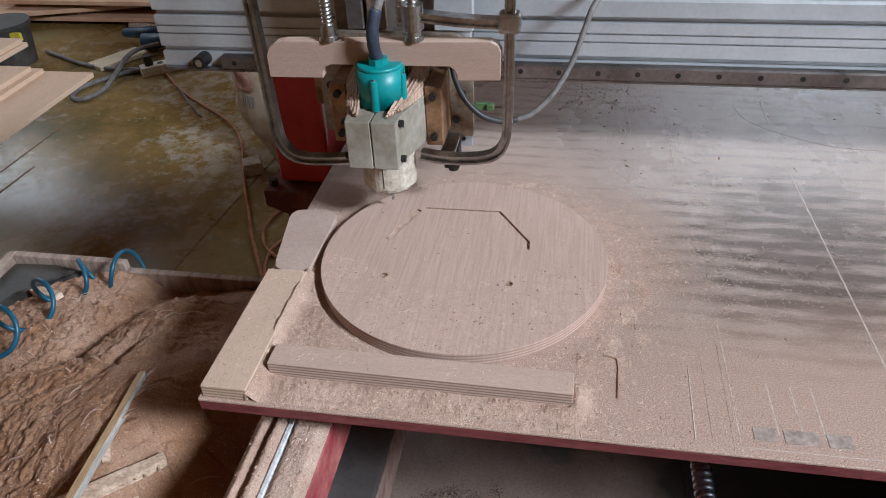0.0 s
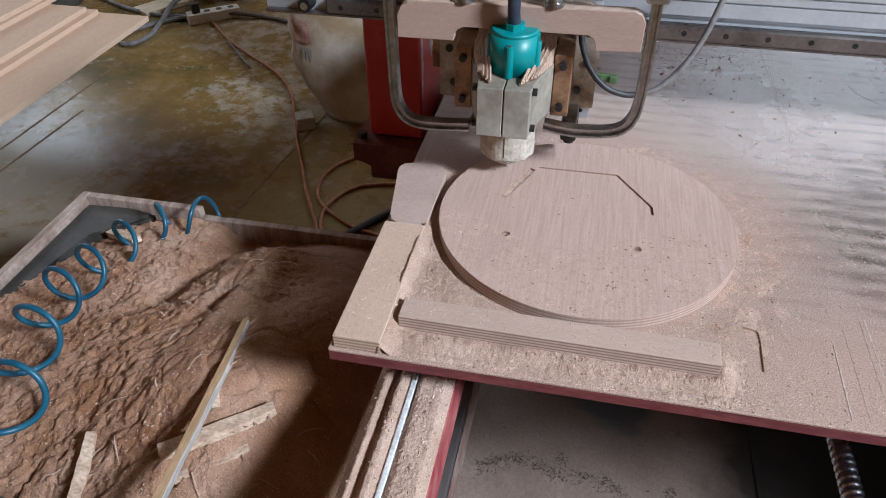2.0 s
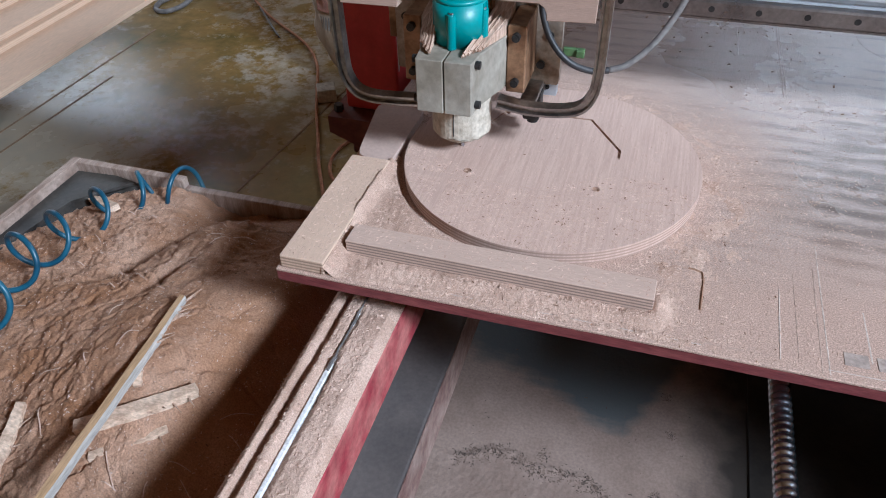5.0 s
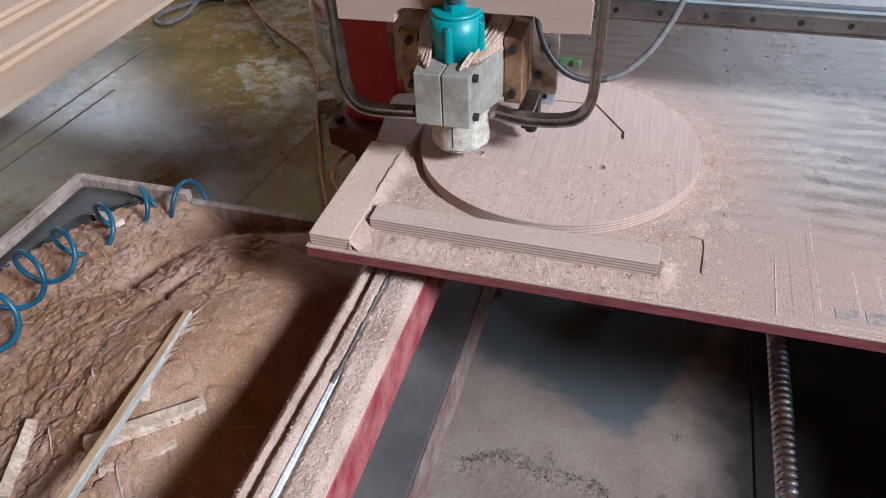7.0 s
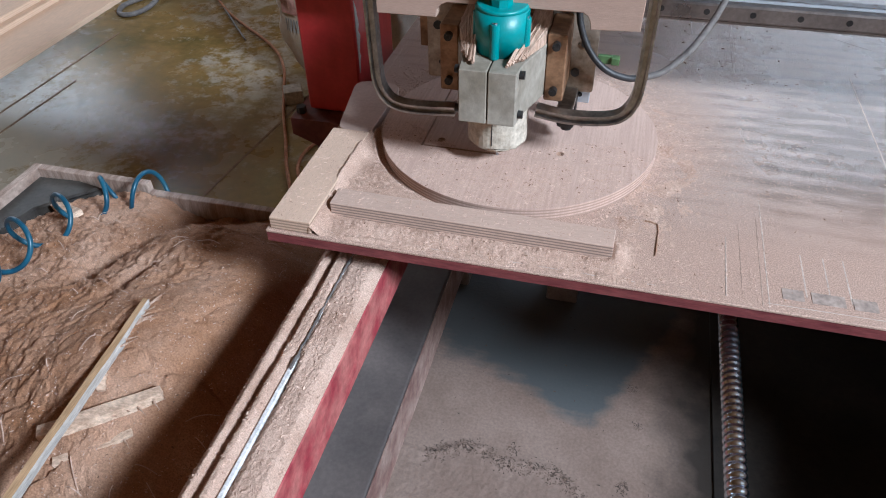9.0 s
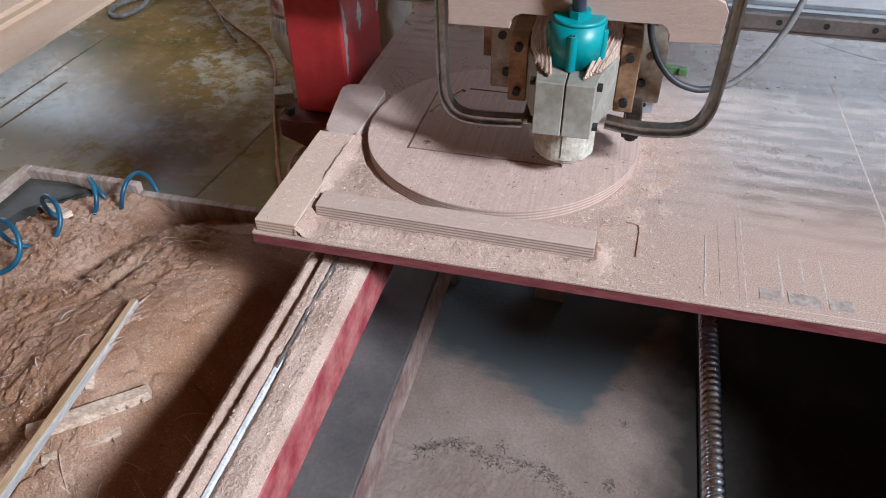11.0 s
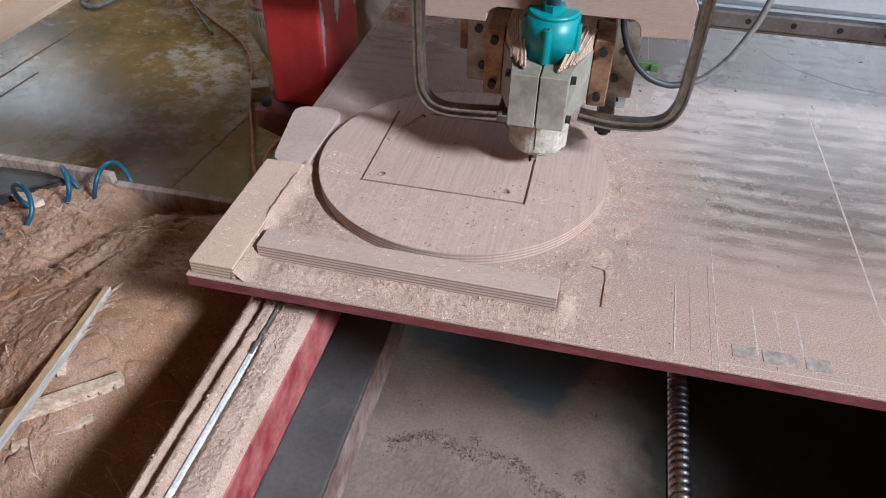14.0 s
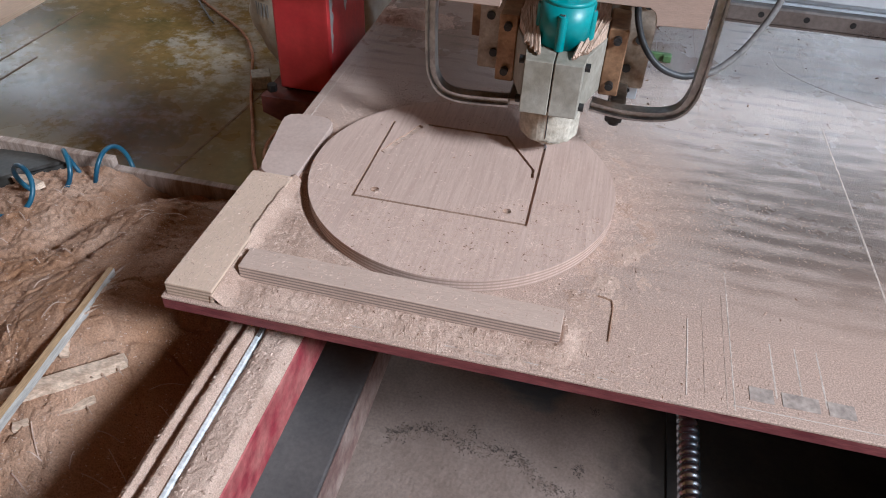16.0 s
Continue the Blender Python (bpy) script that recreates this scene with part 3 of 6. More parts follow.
def build_screw_bearings():
    for y in (-0.70, 1.92):
        b = thing("screw_bearing", (0.581, y, H - 0.15), "dark steel bearing block of the ball screw", "bearing block", "screw bearings")
        bm = bmesh.new()
        box(bm, 0.54, 0.622, y, y + 0.04, H - 0.16, H - 0.06, 0.004)
        part("housing", bm, GREY_PAINT, b)
        bm = bmesh.new()
        box(bm, 0.14, 1.36, y - 0.01, y + 0.07, H - 0.23, H - 0.16, 0.004)
        part("cross_bar", bm, GREY_PAINT, b)


# deep floor shade put into a dark colour, for the flat sheet below
FLOOR_SHADE = material("painted_floor_shade", (0.014, 0.011, 0.009), (0.034, 0.026, 0.021), 9, 0.8, 0, 0.3, 80)


# added panels shut out light right of the screw; black sheet replaces shaded floor
def build_shade_blocker():
    c = thing("shade_blocker", (1.3, 0.6, 0), "added black panels that keep light off the floor under the table", "cabinet")
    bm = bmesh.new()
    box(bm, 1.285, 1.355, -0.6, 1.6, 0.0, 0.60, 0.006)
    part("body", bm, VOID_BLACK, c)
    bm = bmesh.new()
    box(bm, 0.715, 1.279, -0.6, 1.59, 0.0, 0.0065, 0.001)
    part("shade_sheet", bm, FLOOR_SHADE, c, "flat near-black sheet standing in for shaded floor")
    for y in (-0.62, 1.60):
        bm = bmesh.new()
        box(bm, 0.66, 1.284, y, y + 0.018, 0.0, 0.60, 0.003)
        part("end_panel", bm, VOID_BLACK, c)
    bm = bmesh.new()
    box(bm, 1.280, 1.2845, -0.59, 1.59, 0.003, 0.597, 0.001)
    part("blocker_face", bm, VOID_BLACK, c)


def dust_crest(x):
    return 0.455 - 1.1 * (x - 0.25) ** 2 + 0.010 * math.sin(x * 37)


def floor_dust(x, y):
    """Dust settled under the machine, swept into a low clotted bank."""
    d = 0.0012 + 0.0004 * noise.noise(Vector((x * 90, y * 90, 6)))
    if y < 0.52:
        n = noise.noise(Vector((x * 22, y * 22, 4))) * 0.012
        k = max(0.0, min(1.0, (dust_crest(x) + n - y) / 0.02 + 0.5)) * max(0.0, min(1.0, (0.62 - x) / 0.12))
        d += k * (0.0018 + 0.0010 * noise.noise(Vector((x * 70, y * 70, 8))) + 0.0011 * noise.noise(Vector((x * 210, y * 210, 3))))
        d += 0.004 * math.exp(-((y - dust_crest(x) - n) / 0.012) ** 2) * k * (0.6 + 1.4 * noise.noise(Vector((x * 55, y * 55, 1))))
    return d


def build_floor_dust():
    bm = bmesh.new()
    height_sheet(bm, 0.042, 0.72, -0.5, 1.15, 240, 420, floor_dust)
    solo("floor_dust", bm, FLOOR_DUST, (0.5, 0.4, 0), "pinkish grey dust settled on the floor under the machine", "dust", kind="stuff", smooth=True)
    rng = random.Random(77)
    clots = [(0.535, 0.437), (0.42, 0.425), (0.60, 0.42), (0.30, 0.47), (0.15, 0.44), (0.20, 0.455), (0.54, 0.70), (0.13, 0.41), (0.555, 0.60), (0.40, 0.44)]

    def place(g):
        u = g.random()
        if u < 0.30:
            c = clots[int(g.random() ** 1.3 * len(clots))]
            x, y = c[0] + g.gauss(0, 0.007), c[1] + g.gauss(0, 0.007)
        elif u < 0.94:
            x = g.uniform(0.112, 0.56)
            y = dust_crest(x) + g.gauss(-0.012, 0.012)
        else:
            x, y = g.uniform(0.12, 0.60), g.uniform(0.3, 0.9)
        return (x, y, max(floor_dust(x, y), 0) - 0.0003) if x > 0.11 else None
    stuff("floor_debris", *flakes(1500, place, rng, (0.0014, 0.0042)), DEBRIS, "dark debris swept together under the machine", "debris")


DEBRIS = material("dark_debris", (0.05, 0.036, 0.03), (0.22, 0.155, 0.125), 60, 0.9, 0, 0.2, 200)


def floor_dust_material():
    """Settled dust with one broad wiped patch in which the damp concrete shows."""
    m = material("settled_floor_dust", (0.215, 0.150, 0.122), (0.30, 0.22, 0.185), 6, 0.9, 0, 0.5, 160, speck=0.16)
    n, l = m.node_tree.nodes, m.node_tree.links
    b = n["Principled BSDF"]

    def calc(op, a, c, e=None):
        k = n.new("ShaderNodeMath")
        k.operation = op
        for i, v in enumerate((a, c, e)):
            if v is None:
                continue
            if isinstance(v, (int, float)):
                k.inputs[i].default_value = v
            else:
                l.new(v, k.inputs[i])
        return k.outputs[0]
    tc, sep = n.new("ShaderNodeTexCoord"), n.new("ShaderNodeSeparateXYZ")
    l.new(tc.outputs["Object"], sep.inputs[0])
    mp, wipe, blot = n.new("ShaderNodeMapping"), n.new("ShaderNodeTexNoise"), n.new("ShaderNodeTexNoise")
    mp.inputs["Rotation"].default_value = (0, 0, radians(38))
    mp.inputs["Scale"].default_value = (5, 30, 1)
    l.new(tc.outputs["Object"], mp.inputs["Vector"])
    l.new(mp.outputs[0], wipe.inputs["Vector"])
    wipe.inputs["Scale"].default_value, wipe.inputs["Detail"].default_value = 1.2, 6
    l.new(tc.outputs["Object"], blot.inputs["Vector"])
    blot.inputs["Scale"].default_value, blot.inputs["Detail"].default_value = 11, 7
    x, y = calc("ADD", sep.outputs["X"], 0.5), calc("ADD", sep.outputs["Y"], 0.4)
    rise = calc("MULTIPLY", calc("MAXIMUM", calc("SUBTRACT", x, 0.455), 0.0), 2.6)
    edge = calc("ADD", calc("MULTIPLY_ADD", x, -0.48, 0.762), rise)
    d = calc("DIVIDE", calc("SUBTRACT", y, edge), 0.045)
    d = calc("ADD", d, calc("MULTIPLY_ADD", wipe.outputs[0], 2.4, -1.2))
    d = calc("ADD", d, calc("MULTIPLY_ADD", blot.outputs[0], 3.0, -1.5))
    r = n.new("ShaderNodeMapRange")
    r.inputs["From Min"].default_value, r.inputs["From Max"].default_value = -0.2, 1.2
    r.inputs["To Max"].default_value = 0.90
    l.new(d, r.inputs[0])
    mix = n.new("ShaderNodeMixRGB")
    l.new(b.inputs["Base Color"].links[0].from_socket, mix.inputs[1])
    mix.inputs[2].default_value = (0.085, 0.105, 0.115, 1)
    l.new(r.outputs[0], mix.inputs[0])
    # soft shade under the table's right part, painted as a fade to near-black
    shade_fade = n.new("ShaderNodeMapRange")
    shade_fade.inputs["From Min"].default_value, shade_fade.inputs["From Max"].default_value = 0.56, 0.69
    shade_fade.inputs["To Max"].default_value = 0.97
    l.new(calc("MULTIPLY_ADD", calc("SUBTRACT", blot.outputs[0], 0.5), 0.16, x), shade_fade.inputs[0])
    shade_mix = n.new("ShaderNodeMixRGB")
    l.new(mix.outputs[0], shade_mix.inputs[1])
    shade_mix.inputs[2].default_value = (0.026, 0.020, 0.016, 1)
    l.new(shade_fade.outputs[0], shade_mix.inputs[0])
    l.new(shade_mix.outputs[0], b.inputs["Base Color"])
    return m


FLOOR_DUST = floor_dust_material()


def build_column(x, label):
    c = thing("gantry_column", (x - 0.096, 0.75, H - 0.15), label, "machine column", "gantry columns")
    bm = bmesh.new()
    box(bm, x - 0.148, x - 0.044, 0.65, 0.845, H - 0.10, H + 0.150, 0.007, 3)
    post = part("post", bm, RED, c, smooth=False)
    bm = bmesh.new()
    prism(bm, [(x - 0.172, H - 0.136), (x - 0.172, H - 0.103), (x + 0.03, H - 0.103), (x + 0.03, H - 0.15), (x - 0.07, H - 0.178)], 0, 1)
    for v in bm.verts:
        v.co = Vector((v.co.x, 0.615 if v.co.z < 0.5 else 0.86, v.co.y))
    bmesh.ops.recalc_face_normals(bm, faces=bm.faces)
    part("foot_plate", bm, RED_DARK, c, "dark dusty steel foot plate")
    bm = bmesh.new()
    box(bm, x - 0.165, x - 0.030, 0.63, 0.86, H + 0.142, H + 0.152, 0.002)
    part("top_flange", bm, RED, c)
    rng = random.Random(3)
    # worn bare metal on the corner and the side face
    for fx, fy, z0, z1, w in ((0, 0, -0.02, 0.11, 0.020), (0, 1, 0.03, 0.13, 0.014), (1, 0.45, 0.030, 0.090, 0.022)):
        bm = bmesh.new()
        n = 14
        if fx == 0:
            xs, y = (x - 0.0434), 0.652 + fy * 0.178
            left = [(y - 0.001 - rng.uniform(0, 0.004), H + z0 + (z1 - z0) * i / n) for i in range(n + 1)]
            right = [(y + w * (0.4 + 0.6 * math.sin(math.pi * i / n)) * rng.uniform(0.7, 1.2), H + z1 - (z1 - z0) * i / n) for i in range(n + 1)]
            vs = [bm.verts.new((xs, max(a, 0.6575), b)) for a, b in left + right]
        else:
            xs = x - 0.0434
            left = [(0.735 - w / 2 * math.sin(math.pi * i / n) * rng.uniform(0.5, 1.2) - 0.001, H + z0 + (z1 - z0) * i / n) for i in range(n + 1)]
            right = [(0.735 + w / 2 * math.sin(math.pi * i / n) * rng.uniform(0.5, 1.2) + 0.001, H + z1 - (z1 - z0) * i / n) for i in range(n + 1)]
            vs = [bm.verts.new((xs, a, b)) for a, b in left + right]
        f = bm.faces.new(vs)
        r = bmesh.ops.extrude_face_region(bm, geom=[f])
        bmesh.ops.translate(bm, vec=(-0.001, 0, 0), verts=[v for v in r["geom"] if isinstance(v, bmesh.types.BMVert)])
        bmesh.ops.recalc_face_normals(bm, faces=bm.faces)
        part("worn_patch", bm, BARE, post, "scraped bare metal")
    for bx in (-0.160, 0.0):
        bm = bmesh.new()
        rod(bm, (x + bx, 0.64, H - 0.103), (x + bx, 0.64, H - 0.09), 0.009, seg=6)
        part("anchor_bolt", bm, BLACK, c)
    return c


def build_beam():
    b = thing("gantry_beam", (0.5, 0.68, H + 0.152), "pale grey aluminium extrusion across the machine with grooves", "gantry beam")
    # profile in y and z, drawn out along x: grooves sunk into the front face
    prof = [(0.600, 0.1525)]
    for z, d in ((0.186, 0.010), (0.213, 0.004), (0.226, 0.004), (0.248, 0.012)):
        hh = 0.0048 if d > 0.008 else 0.0016
        prof += [(0.600, z - hh), (0.600 + d, z - hh), (0.600 + d, z + hh), (0.600, z + hh)]
    prof += [(0.600, 0.276), (0.604, 0.280), (0.740, 0.280), (0.740, 0.1525)]
    bm = bmesh.new()
    r0 = [bm.verts.new((-0.296, y, H + z)) for y, z in prof]
    r1 = [bm.verts.new((1.75, y, H + z)) for y, z in prof]
    k = len(prof)
    for i in range(k):
        bm.faces.new((r0[i], r0[(i + 1) % k], r1[(i + 1) % k], r1[i]))
    bm.faces.new(r0)
    bm.faces.new(r1[::-1])
    bmesh.ops.recalc_face_normals(bm, faces=bm.faces)
    part("extrusion", bm, ALU, b)
    rail_x0 = -0.185
    bm = bmesh.new()
    box(bm, rail_x0, 1.72, 0.581, 0.5995, H + 0.158, H + 0.181, 0.0025)
    rail = part("guide_rail", bm, RAIL, b, "dark oily steel guide rail with bolt holes")
    x = 0.0205 - 0.06 * 3
    while x < 1.70:
        bm = bmesh.new()
        rod(bm, (x, 0.5805, H + 0.170), (x, 0.590, H + 0.170), 0.0042, seg=14)
        part("bolt_hole", bm, BLACK, rail)
        x += 0.0604
    bm = bmesh.new()
    rod(bm, (-0.219, 0.572, H + 0.172), (-0.219, 0.600, H + 0.172), 0.0115, seg=18)
    stop = part("end_stop", bm, BLACK, b, "black rubber end stop")
    bm = bmesh.new()
    rod(bm, (-0.219, 0.5705, H + 0.172), (-0.219, 0.578, H + 0.172), 0.0065, seg=14)
    part("stop_bolt", bm, STEEL, stop)
    bm = bmesh.new()
    box(bm, -0.294, 1.74, 0.585, 0.5995, H + 0.153, H + 0.1575, 0.001)
    part("ledge", bm, RAIL, b)
    bm = bmesh.new()
    box(bm, -0.10, 1.74, 0.64, 0.74, H + 0.2805, H + 0.345, 0.002)
    part("cable_tray", bm, SLOT, b, "dark cable tray")
    return b


# ---------------------------------------------------------------- sliding table and what lies on it
MOVES_WITH_TABLE, MOVES_WITH_HEAD = [], []
TB = Vector((0, 0, H))


def build_table():
    t = thing("machine_table", TB, "worn pale film-faced plywood machine table with dark smears", "machine table")
    bm = bmesh.new()
    box(bm, 0.0, 1.5, 0.0, 1.75, H - 0.0045, H, 0.0012)
    part("top_face", bm, TABLE, t)
    bm = bmesh.new()
    box(bm, 0.0008, 1.4992, 0.0008, 1.7492, H - 0.018, H - 0.0048)
    part("core", bm, EDGE_RED, t, "dark red film-covered plywood edge")
    for y in (0.30, 0.72, 1.3):
        bm = bmesh.new()
        box(bm, 0.075, 1.43, y, y + 0.07, H - 0.054, H - 0.0185, 0.002)
        part("crossbar", bm, GREY_PAINT, t)
    for x in (0.091, 1.41):
        for y in (0.42, 1.3):
            bm = bmesh.new()
            box(bm, x - 0.02, x + 0.02, y - 0.04, y + 0.04, H - 0.0646, H - 0.0543)
            part("slide_block", bm, STEEL, t)
    # saw lines and old cutter marks: shallow pale and dark scratches
    def scratch(pts, w, mat, up=0.0006):
        bm = bmesh.new()
        rng = random.Random(len(pts) * 7 + int(w * 1e5))
        path = smooth_path([(x, y, H) for x, y in pts], 10) if len(pts) > 2 else [Vector((*pts[0], H)).lerp(Vector((*pts[1], H)), i / 40) for i in range(41)]
        lo = []
        for i, p in enumerate(path):
            d = (path[min(i + 1, len(path) - 1)] - path[max(i - 1, 0)]).normalized().cross(Vector((0, 0, 1)))
            ww = w * rng.uniform(0.6, 1.1)
            lo.append((bm.verts.new(p - d * ww - Vector((0, 0, 0.001))), bm.verts.new(p + Vector((0, 0, up))), bm.verts.new(p + d * ww - Vector((0, 0, 0.001)))))
        for a, b in zip(lo, lo[1:]):
            bm.faces.new((a[0], b[0], b[1], a[1]))
            bm.faces.new((a[1], b[1], b[2], a[2]))
        part("cutter_mark", bm, mat, t, "old cutter mark in the table")
    pale, dark = CHIP_PALE, MARK_DARK
    scratch([(0.773, 0.90), (0.770, 0.78)], 0.0035, pale, 0.0003)
    scratch([(0.770, 0.60), (0.783, 0.12)], 0.0060, pale, 0.0003)
    scratch([(0.784, 0.12), (0.80, -0.0)], 0.0048, pale, 0.0003)
    scratch([(0.585, 1.02), (0.586, 0.58)], 0.0027, dark, 0.0003)
    scratch([(0.5895, 0.90), (0.5905, 0.58)], 0.0022, pale, 0.0003)
    scratch([(0.517, 0.85), (0.519, 0.72)], 0.0026, pale, 0.0003)
    scratch([(0.597, 0.17), (0.595, 0.004)], 0.0033, dark, 0.0003)
    scratch([(0.603, 0.21), (0.602, 0.004)], 0.0035, pale, 0.0003)
    scratch([(0.559, 0.12), (0.556, 0.012)], 0.0030, pale)
    scratch([(0.553, 0.016), (0.473, 0.014)], 0.0021, dark, 0.0003)
    scratch([(0.477, 0.062), (0.4785, 0.118), (0.472, 0.127), (0.462, 0.129)], 0.0026, CUT_BROWN, 0.0018)
    scratch([(0.62, 0.016), (0.73, 0.018)], 0.0024, dark, 0.0003)
    scratch([(0.575, 0.15), (0.574, 0.02)], 0.0024, dark, 0.0003)
    scratch([(0.60, 0.011), (0.76, 0.012)], 0.0035, pale, 0.0003)
    scratch([(0.72, 0.86), (0.722, 0.83), (0.735, 0.79), (0.78, 0.745), (0.86, 0.70), (0.95, 0.69)], 0.0019, dark, 0.0003)
    scratch([(0.02, 0.014), (0.48, 0.011)], 0.0045, pale, 0.0003)
    scratch([(0.014, 0.40), (0.014, 0.66)], 0.0032, pale, 0.0003)
    scratch([(0.012, 0.66), (0.012, 0.90)], 0.0032, pale, 0.0003)
    scratch([(0.028, 0.47), (0.030, 0.88)], 0.0021, dark, 0.0003)
    scratch([(0.643, 0.105), (0.643, 0.03)], 0.0058, pale, 0.0002)
    scratch([(0.668, 0.105), (0.668, 0.03)], 0.0058, pale, 0.0002)
    scratch([(0.690, 0.105), (0.690, 0.03)], 0.0058, pale, 0.0002)
    for x0, x1 in ((0.617, 0.640), (0.648, 0.683), (0.691, 0.716)):
        bm = bmesh.new()
        box(bm, x0, x1, 0.022, 0.040, H - 0.0006, H + 0.0005)
        part("ink_stamp", bm, STAMP, t, "faded dark stamp bar")
    MOVES_WITH_TABLE.append(t)
    return t


CHIP_PALE = material("pale_scratch", (0.43, 0.345, 0.30), (0.55, 0.46, 0.41), 40, 0.9, 0, 0.4, 200)
CUT_BROWN = material("dust_filled_cut", (0.22, 0.115, 0.07), (0.36, 0.225, 0.155), 60, 0.9, 0, 0.4, 200)
MARK_DARK = material("dusty_scratch", (0.30, 0.21, 0.17), (0.44, 0.33, 0.275), 60, 0.9, 0, 0.4, 200)
STAMP = material("faded_stamp", (0.27, 0.215, 0.19), (0.42, 0.34, 0.30), 60, 0.8, 0, 0.2, 150)

DX, DY, DR, DT = 0.2705, 0.288, 0.1985, 0.018     # the round board
GW = 0.0017                                       # half the groove's width


def strip(pts, w):
    """Outline of a groove of half-width w along the points, mitred at its corners."""
    p = [Vector((x, y)) for x, y in pts]
    left, right = [], []
    for i, q in enumerate(p):
        a = (q - p[i - 1]).normalized() if i else (p[1] - q).normalized()
        b = (p[i + 1] - q).normalized() if i < len(p) - 1 else a
        na, nb = Vector((-a.y, a.x)), Vector((-b.y, b.x))
        m = (na + nb).normalized()
        m = m * (w / max(m.dot(na), 0.4))
        left.append(q + m)
        right.append(q - m)
    return [tuple(v) for v in left + right[::-1]]


CUT = [(0.147, 0.398), (0.147, 0.2105), (0.3665, 0.2105), (0.3665, 0.398)]


def build_disc():
    d = thing("round_board", (DX, DY, H), "round plywood board with cut grooves and two holes", "plywood disc")
    n = 144
    outer = [(DX + DR * math.cos(math.tau * i / n), DY + DR * math.sin(math.tau * i / n)) for i in range(n)]
    rng = random.Random(11)
    rough = []
    for i in range(13):
        t = i / 12
        rough.append((0.1545 + (0.189 - 0.1545) * t - 0.0045 + rng.uniform(-0.0012, 0.0012), 0.316 + (0.397 - 0.316) * t + 0.0022 + rng.uniform(-0.001, 0.001)))
    for i in range(13):
        t = 1 - i / 12
        rough.append((0.1545 + (0.189 - 0.1545) * t + 0.0034 + rng.uniform(-0.0015, 0.0015), 0.316 + (0.397 - 0.316) * t - 0.0022 + rng.uniform(-0.0012, 0.0012)))
    holes = [strip(CUT, GW), rough, strip([(0.196, 0.4025), (0.310, 0.4035), (0.3585, 0.330), (0.3595, 0.311)], 0.0019)]
    for hx, hy in ((0.170, 0.2295), (0.3395, 0.231)):
        holes.append([(hx + 0.0055 * math.cos(math.tau * i / 16), hy + 0.0055 * math.sin(math.tau * i / 16)) for i in range(16)])
    top, floor_z = H + DT, H + DT - 0.0050
    bm = bmesh.new()
    edges, loops = [], []
    for k, loop in enumerate([outer] + holes):
        vs = [bm.verts.new((x, y, top)) for x, y in loop]
        loops.append(vs)
        edges += [bm.edges.new((vs[i], vs[(i + 1) % len(vs)])) for i in range(len(vs))]
    bmesh.ops.triangle_fill(bm, edges=edges, use_beauty=True)
    for k, vs in enumerate(loops):
        z = H + 0.0003 if k == 0 else floor_z
        lo = [bm.verts.new((v.co.x, v.co.y, z)) for v in vs]
        for i in range(len(vs)):
            j = (i + 1) % len(vs)
            f = bm.faces.new((vs[i], vs[j], lo[j], lo[i]))
            f.material_index = 0 if k == 0 else 1
    bmesh.ops.recalc_face_normals(bm, faces=bm.faces)
    for f in bm.faces:
        if f.material_index == 0 and abs(f.normal.z) > 0.9 and f.normal.z < 0:
            f.normal_flip()
    part("top_ply", bm, [PLY_DISC, GROOVE], d)
    bm = bmesh.new()
    cx, cy = sum(p[0] for p in rough) / len(rough), sum(p[1] for p in rough) / len(rough)
    prism(bm, [(cx + 0.93 * (x - cx), cy + 0.93 * (y - cy)) for x, y in rough], floor_z + 0.0004, top - 0.0014)
    part("packed_dust", bm, CHIP, d, "pale dust packed into the ragged groove")
    bm = bmesh.new()
    rod(bm, (DX, DY, H + 0.0003), (DX, DY, floor_z + 0.0002), DR - 0.003, seg=96)
    part("lower_plies", bm, GROOVE, d, "dark freshly cut lower plies")
    # wood that still fills the groove: short strips that give way as the cutter arrives
    pieces = []
    for (a, b) in zip(CUT, CUT[1:]):
        a, b = Vector((*a, 0)), Vector((*b, 0))
        k = int((b - a).length / 0.0075)
        for i in range(k):
            p, q = a.lerp(b, i / k), a.lerp(b, (i + 1) / k)
            mid = (p + q) / 2
            u = (q - p).normalized()
            bm = bmesh.new()
            e = 0.0001
            L = (q - p).length / 2 - e
            box(bm, mid.x - (L if abs(u.x) > 0.5 else GW - e), mid.x + (L if abs(u.x) > 0.5 else GW - e),
                mid.y - (L if abs(u.y) > 0.5 else GW - e), mid.y + (L if abs(u.y) > 0.5 else GW - e), H + DT - 0.0048, H + DT - 0.0001)
            me = bpy.data.meshes.new("wood_strip")
            bmesh.ops.translate(bm, vec=-Vector((mid.x, mid.y, H + DT)), verts=bm.verts)
            bm.to_mesh(me)
            bm.free()
            me.materials.append(PLY_DISC)
            ob = part_from(me, "wood_strip", d, Vector((mid.x, mid.y, H + DT)))
            pieces.append((ob, mid))
    MOVES_WITH_TABLE.append(d)
    return d, pieces


def part_from(me, name, parent, at):
    ob = new(name, me)
    ob.parent = parent
    ob.location = at - origin(parent)
    return ob


